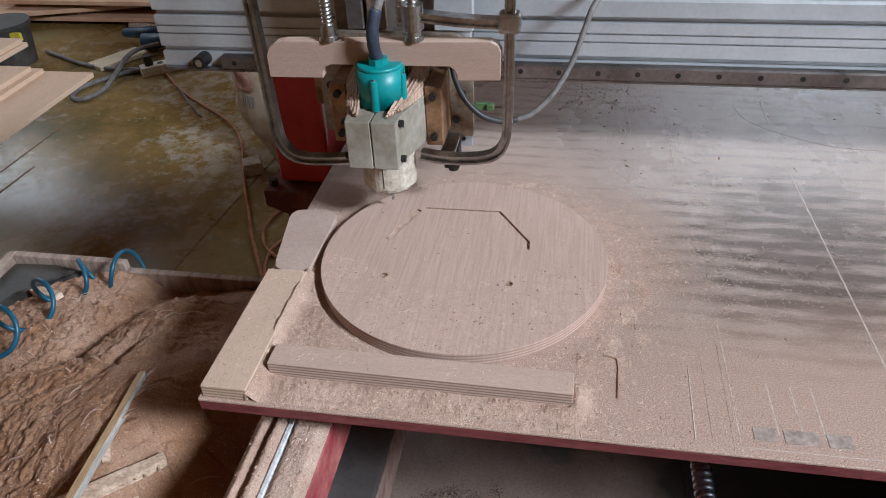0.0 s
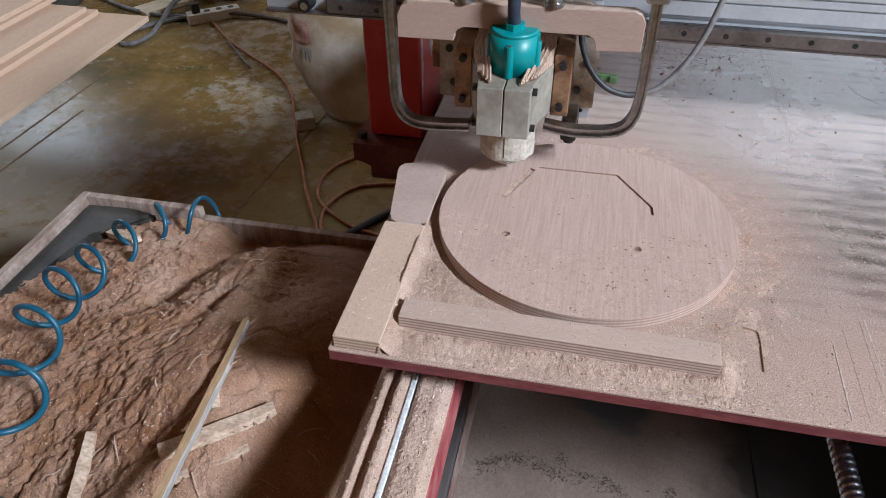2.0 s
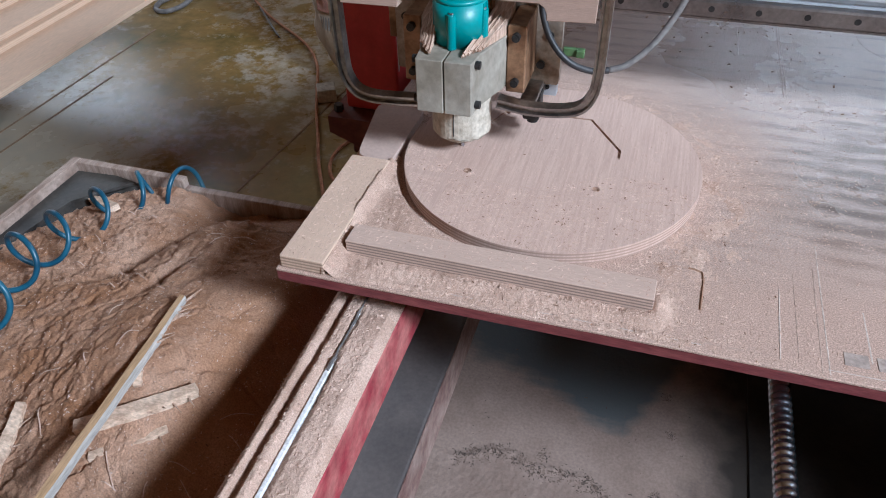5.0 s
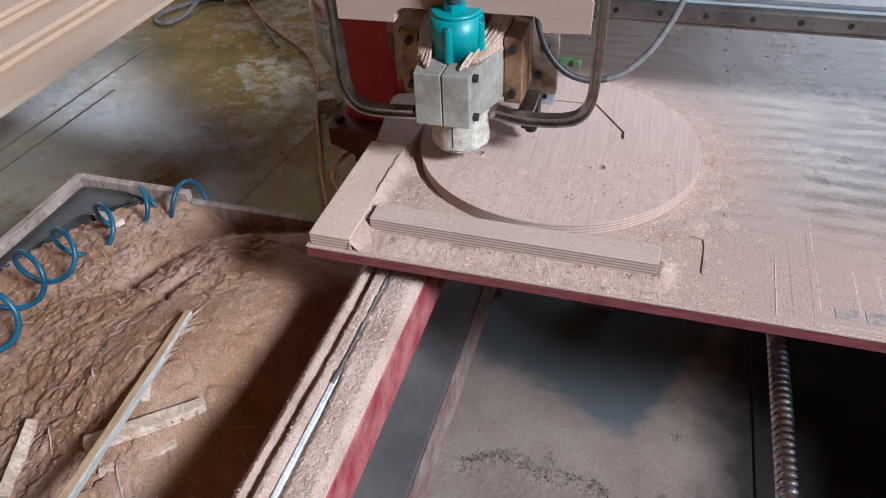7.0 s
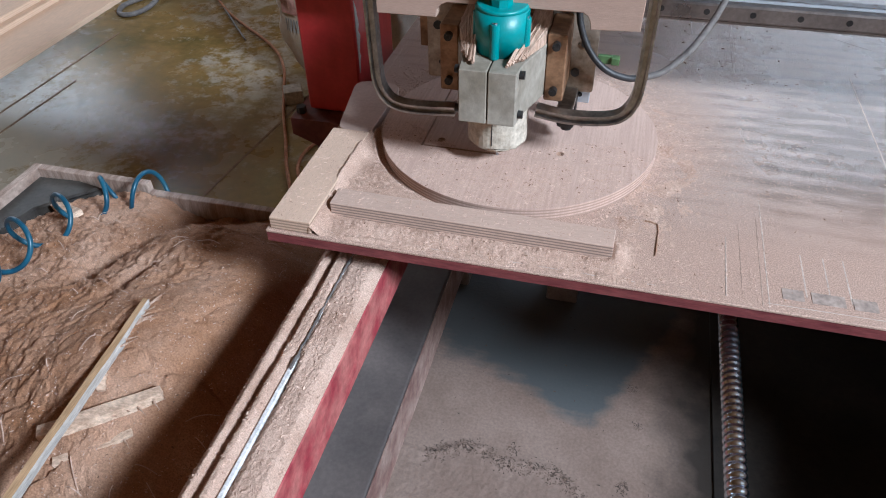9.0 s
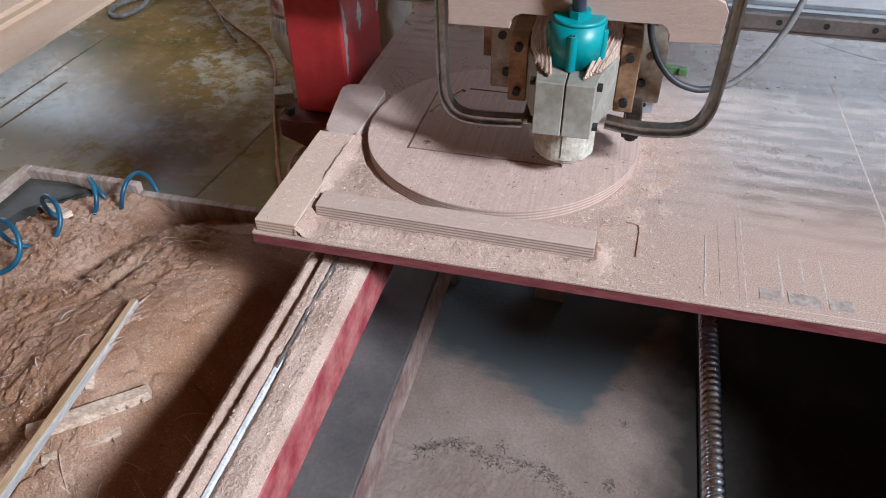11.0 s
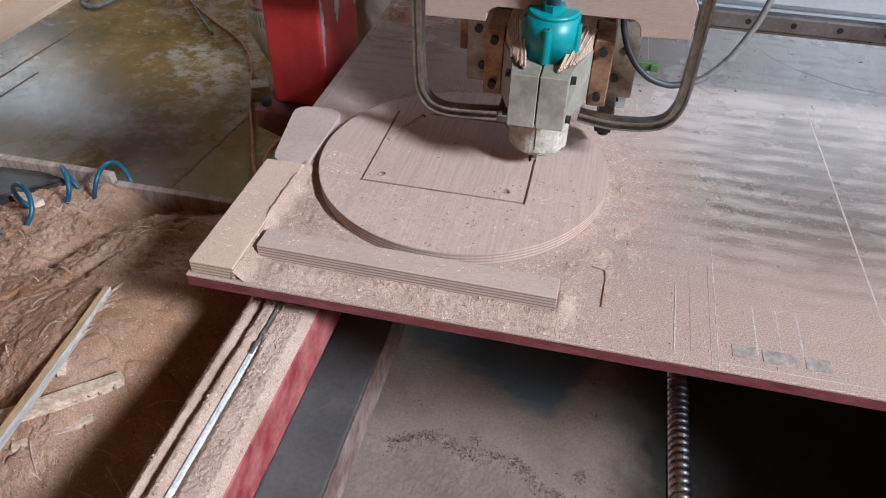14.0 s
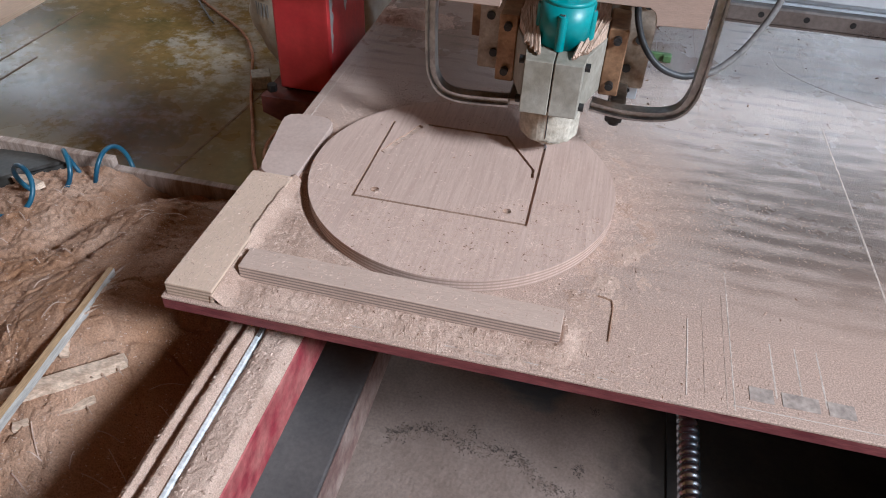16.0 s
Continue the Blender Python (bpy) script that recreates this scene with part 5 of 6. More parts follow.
def build_clamps():
    for side in (-1, 1):
        xb = -0.019 if side < 0 else 0.322
        xs = 0.081 if side < 0 else 0.1965
        y = 0.388
        at = Vector((xb, y, Z(0.09)))
        c = thing("g_clamp", at, "worn grey cast steel G-clamp holding yoke and carriage", "clamp", "clamps on the router head")
        top = 0.445 if side < 0 else 0.43
        if side < 0:
            pts = [(xb - 0.004, top), (xb - 0.002, 0.31), (xb, 0.22), (xb + 0.002, 0.135), (xb + 0.006, 0.108), (xb + 0.018, 0.090), (xb + 0.038, 0.083), (xb + 0.07, 0.083), (0.090, 0.086)]
        else:
            pts = [(xb, top), (xb, 0.30), (xb, 0.22), (xb - 0.001, 0.150), (xb - 0.006, 0.122), (xb - 0.018, 0.105), (xb - 0.040, 0.097), (xb - 0.075, 0.094), (0.225, 0.095), (0.197, 0.099)]
        bm = bmesh.new()
        sweep(bm, smooth_path([(x, y, Z(z)) for x, z in pts], 8), bar_section(0.013, 0.0165), (0, -1, 0))
        part("bar", bm, CLAMP, c, smooth=False)
        za = 0.415 if side < 0 else 0.294
        bm = bmesh.new()
        x0, x1 = sorted((xs, xb))
        sweep(bm, smooth_path([(xb, y, Z(za - 0.003)), ((xb + xs) / 2, y, Z(za)), (xs, y, Z(za + 0.006))], 8), bar_section(0.012, 0.019, 0.5), (0, -1, 0))
        part("arm", bm, CLAMP, c)
        bm = bmesh.new()
        box(bm, xb - 0.015, xb + 0.014, y - 0.0125, y + 0.0125, Z(za - 0.014), Z(za + 0.012), 0.006, 3)
        part("arm_collar", bm, CLAMP, c)
        bm = bmesh.new()
        rod(bm, (xs, y, Z(za - 0.012)), (xs, y, Z(za + 0.02)), 0.0145, seg=20)
        part("screw_boss", bm, CLAMP, c)
        bm = bmesh.new()
        screw_thread(bm, (xs, y, Z(0.283)), (xs, y, Z(0.50)), 0.0075, 0.0052, 0.0017, 14)
        part("clamp_screw", bm, CLAMP, c, smooth=True)
        bm = bmesh.new()
        zb = 0.2655 if side < 0 else 0.2675
        rod(bm, (xs, y, Z(zb)), (xs, y, Z(zb + 0.006)), 0.0135, 0.0125, seg=20)
        rod(bm, (xs, y, Z(zb + 0.006)), (xs, y, Z(zb + 0.02)), 0.0105, 0.0085, seg=20)
        part("swivel_pad", bm, CLAMP, c)
        xe = 0.100 if side < 0 else 0.233
        bm = bmesh.new()
        box(bm, xe - 0.012, xe + 0.010, y + 0.004, 0.47, Z(0.086 if side > 0 else 0.078), Z(0.094 if side > 0 else 0.087), 0.003, 2)
        part("lower_jaw", bm, CLAMP, c)
        bm = bmesh.new()
        box(bm, xe - 0.013, xe + 0.011, 0.440, 0.468, Z(0.046 if side > 0 else 0.056), Z(0.085 if side > 0 else 0.0775), 0.004, 2)
        rod(bm, (xe, 0.452, Z(0.040 if side > 0 else 0.050)), (xe, 0.452, Z(0.060)), 0.008, seg=12)
        part("jaw_foot", bm, BLACK, c, "black jaw foot")
        MOVES_WITH_HEAD.append((c, at))


# ---------------------------------------------------------------- sawdust bin beside the machine
def heap(x, y):
    z = -0.345 + 0.190 * math.exp(-((x + 0.16) / 0.22) ** 2 - ((y - 0.13) / 0.36) ** 2) + 0.085 * math.exp(-((x + 0.50) / 0.24) ** 2 - ((y - 0.12) / 0.34) ** 2)
    z += 0.030 * math.exp(-((x + 0.30) / 0.22) ** 2 - ((y - 0.42) / 0.12) ** 2)
    z -= 0.030 * math.exp(-((x + 0.42 - 0.35 * (y - 0.3)) / 0.030) ** 2 - ((y - 0.32) / 0.09) ** 2)
    z -= 0.020 * math.exp(-((x + 0.30 - 0.3 * (y - 0.2)) / 0.022) ** 2 - ((y - 0.24) / 0.06) ** 2)
    z += 0.020 * math.exp(-((x + 0.055) / 0.085) ** 2 - ((y - 0.20) / 0.13) ** 2)
    z -= 0.035 * math.exp(-((x - 0.005) / 0.03) ** 2)
    v = Vector((x, y, 0))
    # smooth fan on the machine's side, clods further out
    clod = 0.35 + 0.65 * max(0.0, min(1.0, (-0.17 - x + 0.25 * noise.noise(v * 5 + Vector((4, 4, 0)))) / 0.10))
    z += 0.020 * noise.noise(v * 6) + clod * (0.006 * noise.noise(v * 17 + Vector((3, 1, 0))) + 0.0070 * noise.noise(v * 43)) + (0.0008 + 0.0034 * clod) * noise.noise(v * 105) + (0.0007 + 0.0017 * clod) * noise.noise(v * 190)
    # it falls away to the back board
    back = max(0.0, min(1.0, (y - 0.40 + 0.22 * (x + 0.30)) / 0.11)) * max(0.0, min(1.0, (x + 0.50) / 0.10))
    z -= 0.042 * back * back * (3 - 2 * back)
    # slipped ledges whose broken faces look away from the machine
    u = (x * 0.86 - y * 0.50) / 0.095 + 0.9 * noise.noise(v * 4.5 + Vector((5, 5, 0))) + 0.22 * noise.noise(v * 21)
    f = u - math.floor(u)
    saw = f / 0.07 if f < 0.07 else 1 - (f - 0.07) / 0.93
    mask = max(0.0, min(1.0, noise.noise(v * 3.4 + Vector((2, 8, 0))) * 2.2 + 0.55)) * max(0.0, min(1.0, (-0.06 - x) / 0.08))
    z += 0.007 * mask * clod * (saw - 0.5)
    r = noise.noise(v * 14 + Vector((9, 2, 0)))
    z -= 0.010 * max(0, 1 - abs(r) / 0.06) * max(0, noise.noise(v * 5 + Vector((1, 7, 0))) + 0.2) * max(0, min(1, (0.45 - abs(x + 0.35)) / 0.2))
    return z


def build_bin():
    b = thing("sawdust_bin", (-0.4, 0.1, 0), "open dusty wooden bin full of sawdust beside the machine", "wooden bin")
    top = H - 0.305
    for name, x0, x1, y0, y1, dz in (("back_board", -0.800, -0.53, 0.606, 0.624, 0.0), ("back_board", -0.528, -0.023, 0.600, 0.618, -0.018),
                                     ("side_board", -0.820, -0.8015, -0.55, 0.624, 0.0), ("side_board", -0.0215, -0.0065, -0.55, 0.618, -0.03), ("front_board", -0.82, -0.0065, -0.57, -0.5515, 0.0)):
        bm = bmesh.new()
        box(bm, x0, x1, y0, y1, 0.0, top + dz, 0.0015)
        part(name, bm, OLD_WOOD, b, "dusty weathered board")
    bm = bmesh.new()
    box(bm, -0.80, -0.022, -0.55, 0.5995, 0.0, 0.02)
    part("bottom", bm, OLD_WOOD, b)
    bm = bmesh.new()
    prism(bm, [(-0.80, 0.16), (-0.785, 0.16), (-0.74, 0.50), (-0.63, 0.598), (-0.70, 0.604), (-0.80, 0.604)], H - 0.42, H - 0.322)
    bmesh.ops.bevel(bm, geom=list(bm.edges), offset=0.006, segments=2, affect="EDGES")
    solo("plastic_sheet", bm, BLACK_PLASTIC, (-0.76, 0.45, H - 0.42), "dark dusty plastic sheet folded in the bin", "plastic sheet")
    bm = bmesh.new()
    height_sheet(bm, -0.799, 0.0180, -0.549, 0.599, 380, 500, lambda x, y: H + heap(x, y))
    solo("sawdust_heap", bm, DUST_HEAP, (-0.4, 0.1, H - 0.4), "uneven brown heap of sawdust filling the bin", "sawdust", kind="stuff", smooth=True)
    rng = random.Random(31)

    def place(g):
        x, y = g.uniform(-0.79, 0.012), g.uniform(-0.4, 0.59)
        return (x, y, H + heap(x, y) - 0.0002)
    stuff("heap_chips", *flakes(8000, place, rng, (0.0010, 0.0026)), CHIP, "pale chips on the sawdust heap", "wood chips")
    stuff("heap_dark_chips", *flakes(1500, place, rng, (0.001, 0.003)), CHIP_DARK, "dark chips on the sawdust heap", "wood chips")
    # thin shavings
    for k in range(60):
        x, y = rng.uniform(-0.7, -0.03), rng.uniform(-0.25, 0.5)
        a, ln = rng.uniform(0, math.tau), rng.uniform(0.015, 0.05)
        p = [(x + math.cos(a) * ln * t, y + math.sin(a) * ln * t, H + heap(x + math.cos(a) * ln * t, y + math.sin(a) * ln * t) + 0.002 + 0.006 * math.sin(t * 3)) for t in (0, 0.33, 0.66, 1)]
        bm = bmesh.new()
        sweep(bm, smooth_path(p, 3), [(-0.0007, -0.0002), (0.0007, -0.0002), (0.0007, 0.0002), (-0.0007, 0.0002)])
        solo("wood_shaving", bm, CHIP, p[0], "thin curled wood shaving on the sawdust", "wood shaving", "shavings on the heap")


def stick(name, a, b, w, hgt, label, mat, splits=0, seed=1):
    """A split strip of wood from a to b with a ragged end at a."""
    rng = random.Random(seed)
    a, b = Vector(a), Vector(b)
    s = thing(name, a.lerp(b, 0.5), label, "wood strip", "offcuts in the bin")
    d = (b - a).normalized()
    side = d.cross(Vector((0, 0, 1))).normalized()
    up = side.cross(d)
    bm = bmesh.new()
    n = 12
    rings = []
    for i in range(n + 1):
        p = a.lerp(b, i / n)
        k = 0.45 + 0.55 * min(1, i / 3)
        j = [rng.uniform(-0.0006, 0.0006) for _ in range(4)]
        rings.append([bm.verts.new(p + side * (-w / 2 * k + j[0]) - up * hgt / 2), bm.verts.new(p + side * (w / 2 + j[1]) - up * hgt / 2),
                      bm.verts.new(p + side * (w / 2 + j[2]) + up * hgt / 2), bm.verts.new(p + side * (-w / 2 * k + j[3]) + up * hgt / 2)])
    for r0, r1 in zip(rings, rings[1:]):
        for q in range(4):
            bm.faces.new((r0[q], r0[(q + 1) % 4], r1[(q + 1) % 4], r1[q]))
    bm.faces.new(rings[0][::-1])
    bm.faces.new(rings[-1])
    bmesh.ops.recalc_face_normals(bm, faces=bm.faces)
    if isinstance(mat, list):
        bm.normal_update()
        for f in bm.faces:
            if f.normal.dot(side) < -0.7:
                f.material_index = 1
    part("strip", bm, mat, s)
    for k in range(splits):
        p = a + d * rng.uniform(0.0, 0.09) - side * w * 0.45
        q = p - side * rng.uniform(0.008, 0.022) - d * rng.uniform(0.004, 0.014) + up * rng.uniform(0.0, 0.008)
        bm = bmesh.new()
        rod(bm, p, q, 0.0014, 0.0003, seg=5)
        part("splinter", bm, SPLINTER, s)
    return s


def on_heap(x, y, up):
    return (x, y, H + heap(x, y) + up)


def build_sticks():
    tip, end = Vector((-0.1985, 0.1575, H - 0.150)), Vector((-0.181, -0.161, H - 0.160))
    need = max(H + heap(*tip.lerp(end, k / 10).to_2d()) + 0.002 - tip.lerp(end, k / 10).z for k in range(11))
    lift = Vector((0.84, -0.62, 1)) * need
    stick("wood_strip_offcut", tip + lift, end + lift, 0.0100, 0.0135, "long splintered plywood strip lying on the sawdust", [STICK_TOP, STICK], 12, 4)
    stick("wood_strip_offcut", on_heap(-0.098, 0.026, 0.027), on_heap(-0.222, -0.058, 0.016), 0.018, 0.014, "short ragged wood strip half sunk in sawdust", SPLINT_DUST, 4, 6)
    stick("wood_strip_offcut", on_heap(-0.19, 0.045, 0.004), on_heap(-0.172, 0.008, 0.006), 0.010, 0.006, "short stub of wood in the sawdust", SPLINT_DUST, 1, 9)
    stick("wood_strip_offcut", on_heap(-0.355, -0.02, 0.004), on_heap(-0.330, -0.12, 0.006), 0.016, 0.008, "pale broken wood offcut on the sawdust", SPLINT_DUST, 2, 12)
    stick("wood_strip_offcut", on_heap(-0.69, 0.515, 0.012), on_heap(-0.60, 0.475, 0.010), 0.020, 0.012, "dusty wooden offcut at the bin edge", SPLINT_DUST, 1, 15)
    stick("wood_strip_offcut", on_heap(-0.12, -0.02, 0.004), on_heap(-0.20, -0.075, 0.004), 0.012, 0.006, "thin ragged wood strip half sunk in sawdust", SPLINT_DUST, 2, 19)


STICK_TOP = material("tan_strip_edge", (0.36, 0.22, 0.115), (0.50, 0.33, 0.19), 14, 0.75, 0, 0.3, 80, (8, 0.8, 8))
STICK = material("weathered_strip", (0.32, 0.30, 0.28), (0.52, 0.49, 0.46), 14, 0.7, 0, 0.3, 80, (8, 0.8, 8))
SPLINT_DUST = material("dusty_offcut", (0.48, 0.33, 0.24), (0.70, 0.54, 0.42), 30, 0.85, 0, 0.4, 120, (1, 2, 2))


def build_crate():
    """Dark grooved wooden crate edge with blue corner caps, standing in the heap."""
    c = thing("wooden_crate", (-0.36, -0.25, H - 0.40), "dark grooved wooden crate with blue corner caps in the sawdust", "crate")
    turn = Matrix.Translation((-0.187, -0.166, 0)) @ Matrix.Rotation(radians(-4), 4, "Z") @ Matrix.Translation((0.187, 0.166, 0))
    top = H - 0.185
    for k in range(4):
        bm = bmesh.new()
        box(bm, -0.56, -0.197, -0.190 - 0.030 * k, -0.1625 - 0.030 * k, H - 0.40, top - 0.004 * (k % 2), 0.003, m=turn)
        part("slat", bm, CRATE, c)
    for x in (-0.345, -0.192):
        bm = bmesh.new()
        box(bm, x - 0.014, x + 0.012, -0.275, -0.1605, top - 0.05, top + 0.004, 0.004, 2, m=turn)
        part("corner_cap", bm, BLUE_TOOL, c, "blue plastic corner cap")


CRATE = material("dark_weathered_timber", (0.055, 0.05, 0.032), (0.14, 0.12, 0.08), 16, 0.7, 0, 0.4, 90, (1, 9, 9))


def build_hose():
    """Coiled blue air hose lying over the heap."""
    s = thing("air_hose", (-0.5, 0.3, H - 0.3), "coiled blue plastic air hose lying on the sawdust", "air hose")
    axis = smooth_path([(-0.475, 0.600, H - 0.305), (-0.555, 0.565, H - 0.300), (-0.590, 0.50, H - 0.285), (-0.590, 0.40, H - 0.258), (-0.580, 0.30, H - 0.232), (-0.570, 0.22, H - 0.212), (-0.545, 0.13, H - 0.205), (-0.50, 0.03, H - 0.205), (-0.46, -0.06, H - 0.21)], 24)
    turns, r = 7.4, 0.039
    pts, n = [], len(axis)
    for i in range(n * 3):
        t = i / (n * 3 - 1)
        k = min(int(t * (n - 1)), n - 2)
        p = axis[k].lerp(axis[k + 1], t * (n - 1) - k)
        d = (axis[min(k + 2, n - 1)] - axis[max(k - 1, 0)]).normalized()
        side = d.cross(Vector((0, 0, 1))).normalized()
        up = side.cross(d)
        a = math.tau * (turns * t + 0.03 * math.sin(9 * t)) - 1.45
        pts.append(p + side * r * math.cos(a) + up * r * math.sin(a))
    bm = bmesh.new()
    sweep(bm, pts, circle(0.0048, 10))
    part("coil", bm, HOSE, s, smooth=True)


# ---------------------------------------------------------------- things on the floor
def build_floor_things():
    # stack of sheets on a low bench
    bench = thing("low_bench", (-2.0, 0.6, 0), "low grey steel bench carrying board sheets", "bench")
    bm = bmesh.new()
    box(bm, -2.9, -2.0, -1.2, 1.60, 0.24, 0.342, 0.004)
    part("apron", bm, GREY_BENCH, bench)
    for x in (-2.8, -2.15):
        for y in (-1.0, 1.35):
            bm = bmesh.new()
            box(bm, x, x + 0.08, y, y + 0.08, 0.0, 0.24, 0.004)
            part("leg", bm, GREY_BENCH, bench)
    bm = bmesh.new()
    box(bm, -2.9, -1.47, -1.1, 1.70, 0.3425, 0.3545, 0.002)
    part("top_sheet", bm, OLD_WOOD, bench)
    for k, (x0, x1, y0, y1, rot) in enumerate(((-2.72, -1.385, -0.95, 1.85, 0.0), (-2.75, -1.575, -1.0, 1.83, 0.5), (-2.75, -1.60, -1.0, 1.80, 0.0), (-2.72, -1.745, -0.9, 2.00, -0.5), (-2.70, -1.755, -0.8, 1.99, -1.0))):
        bm = bmesh.new()
        z = 0.355 + k * 0.0185
        box(bm, x0, x1, y0, y1, z, z + 0.018, 0.001)
        bmesh.ops.rotate(bm, cent=(x1, y1, 0), matrix=Matrix.Rotation(radians(rot), 3, "Z"), verts=bm.verts)
        solo("board_sheet", bm, BOARD_PLY, ((x0 + x1) / 2, (y0 + y1) / 2, z), "brown plywood sheet stacked on the low bench", "board", "sheets on the low bench")
    # cables
    def cable(pts, r, mat, label, name="floor_cable"):
        bm = bmesh.new()
        tube(bm, pts, r, 8, 8)
        solo(name, bm, mat, pts[0], label, "cable", smooth=True)
    o = 0.006
    cable([(-1.63, 2.72, o), (-1.394, 2.474, o), (-1.087, 2.226, o), (-0.948, 2.049, o), (-0.86, 1.86, o), (-0.786, 1.693, o), (-0.70, 1.52, o), (-0.63, 1.371, o), (-0.53, 1.191, o), (-0.44, 1.02, o)], 0.006, ORANGE, "dusty orange cable lying across the floor")
    cable([(-1.60, 2.70, o), (-1.40, 2.46, o), (-1.22, 2.25, o)], 0.004, GREY_CABLE, "thin grey cable lying on the floor")
    cable([(-0.34, 1.72, o), (-0.52, 1.62, o), (-0.60, 1.48, o), (-0.57, 1.33, o), (-0.44, 1.22, o), (-0.30, 1.17, o)], 0.006, ORANGE, "loop of orange cable on the floor")
    cable([(-0.30, 1.48, o), (-0.46, 1.43, o), (-0.53, 1.30, o), (-0.50, 1.16, o), (-0.40, 1.08, o)], 0.006, ORANGE, "loop of orange cable on the floor")
    cable([(-0.22, 1.42, 0.012), (-0.33, 1.28, 0.012), (-0.43, 1.13, 0.012), (-0.47, 1.03, 0.012)], 0.011, RUBBER, "thick black cable on the floor")
    cable([(-2.45, 2.95, 0.012), (-2.10, 2.78, 0.012), (-1.84, 2.74, 0.012), (-1.62, 2.78, 0.03), (-1.42, 2.83, 0.012), (-1.15, 2.74, 0.012), (-0.95, 2.55, 0.012)], 0.011, GREY_CABLE, "thick grey power cable on the floor")
    cable([(-1.70, 2.74, 0.02), (-1.82, 2.71, 0.013), (-1.91, 2.60, 0.013), (-1.965, 2.47, 0.013), (-1.93, 2.375, 0.013), (-1.865, 2.375, 0.013), (-1.835, 2.48, 0.013), (-1.85, 2.63, 0.03), (-1.89, 2.82, 0.045), (-1.88, 2.95, 0.045), (-1.80, 3.01, 0.05)], 0.012, GREY_CABLE, "looped thick grey cable by the power strip")
    # power strip
    p = thing("power_strip", (-1.64, 2.76, 0), "dusty white power strip lying on the floor", "power strip")
    m = Matrix.Translation((-1.64, 2.77, 0)) @ Matrix.Rotation(radians(40), 4, "Z")
    bm = bmesh.new()
    box(bm, -0.13, 0.13, -0.035, 0.035, 0.0, 0.05, 0.005, 2, m)
    body = part("casing", bm, WHITE_PLASTIC, p)
    for i in range(4):
        bm = bmesh.new()
        vs = rod(bm, (-0.09 + i * 0.06, 0, 0.048), (-0.09 + i * 0.06, 0, 0.0512), 0.016, seg=16)
        bmesh.ops.transform(bm, matrix=m, verts=vs)
        part("socket", bm, BLACK_PLASTIC, p)
    bm = bmesh.new()
    box(bm, -0.105, -0.065, -0.02, 0.02, 0.051, 0.10, 0.006, 2, m)
    part("plug", bm, BLACK_PLASTIC, p, "black plug")
    # small block
    m = Matrix.Translation((-0.79, 1.80, 0)) @ Matrix.Rotation(radians(28), 4, "Z")
    bm = bmesh.new()
    box(bm, -0.035, 0.035, -0.035, 0.035, 0.0005, 0.052, 0.003, 1, m)
    solo("wood_block", bm, BLOCK, (-0.79, 1.80, 0), "small grey wooden block on the floor", "block")
    # leaning sack
    build_sack()
    # power tool
    t = thing("angle_grinder", (-1.8, 3.08, 0), "dark blue power tool lying on the floor", "power tool")
    bm = bmesh.new()
    rod(bm, (-1.92, 3.06, 0.045), (-1.70, 3.08, 0.05), 0.042, 0.036, 20)
    part("motor_body", bm, BLUE_TOOL, t, smooth=True)
    bm = bmesh.new()
    rod(bm, (-1.80, 3.11, 0.075), (-2.09, 3.17, 0.05), 0.036, 0.026, 16)
    part("handle", bm, BLUE_TOOL, t, smooth=True)
    bm = bmesh.new()
    box(bm, -1.74, -1.64, 3.03, 3.13, 0.001, 0.11, 0.015, 2)
    part("gear_head", bm, BLUE_TOOL, t)
    bm = bmesh.new()
    box(bm, -2.12, -1.84, 2.815, 2.945, 0.0005, 0.022, 0.002, 1, Matrix.Translation((-1.98, 2.88, 0)) @ Matrix.Rotation(radians(60), 4, "Z") @ Matrix.Translation((1.98, -2.88, 0)))
    solo("pale_offcut", bm, WHITE_PLASTIC_WOOD, (-1.98, 2.88, 0), "pale wooden offcut on the floor", "offcut")
    # black bucket
    b = thing("black_bucket", (-2.56, 2.82, 0), "dusty black plastic bucket on the floor", "bucket")
    bm = bmesh.new()
    rod(bm, (-2.56, 2.82, 0.0), (-2.56, 2.82, 0.20), 0.115, 0.135, 32)
    part("body", bm, BLACK_PLASTIC, b, smooth=False)
    bm = bmesh.new()
    rod(bm, (-2.56, 2.82, 0.20), (-2.56, 2.82, 0.222), 0.145, 0.145, 32)
    part("lid", bm, BLACK_PLASTIC, b)
    bm = bmesh.new()
    box(bm, -2.46, -2.40, 2.735, 2.755, 0.15, 0.19, 0.002)
    part("yellow_tag", bm, YELLOW, b)
    # pale blue drum
    d = thing("pale_blue_drum", (-3.75, 3.6, 0), "pale blue plastic drum standing on the floor", "drum")
    bm = bmesh.new()
    rod(bm, (-3.75, 3.6, 0), (-3.75, 3.6, 0.62), 0.21, 0.23, 28)
    part("body", bm, PALE_BLUE, d)
    bm = bmesh.new()
    rod(bm, (-3.75, 3.6, 0.62), (-3.75, 3.6, 0.65), 0.24, 0.24, 28)
    part("rim", bm, PALE_BLUE, d)
    # far boards on the floor
    rng = random.Random(17)
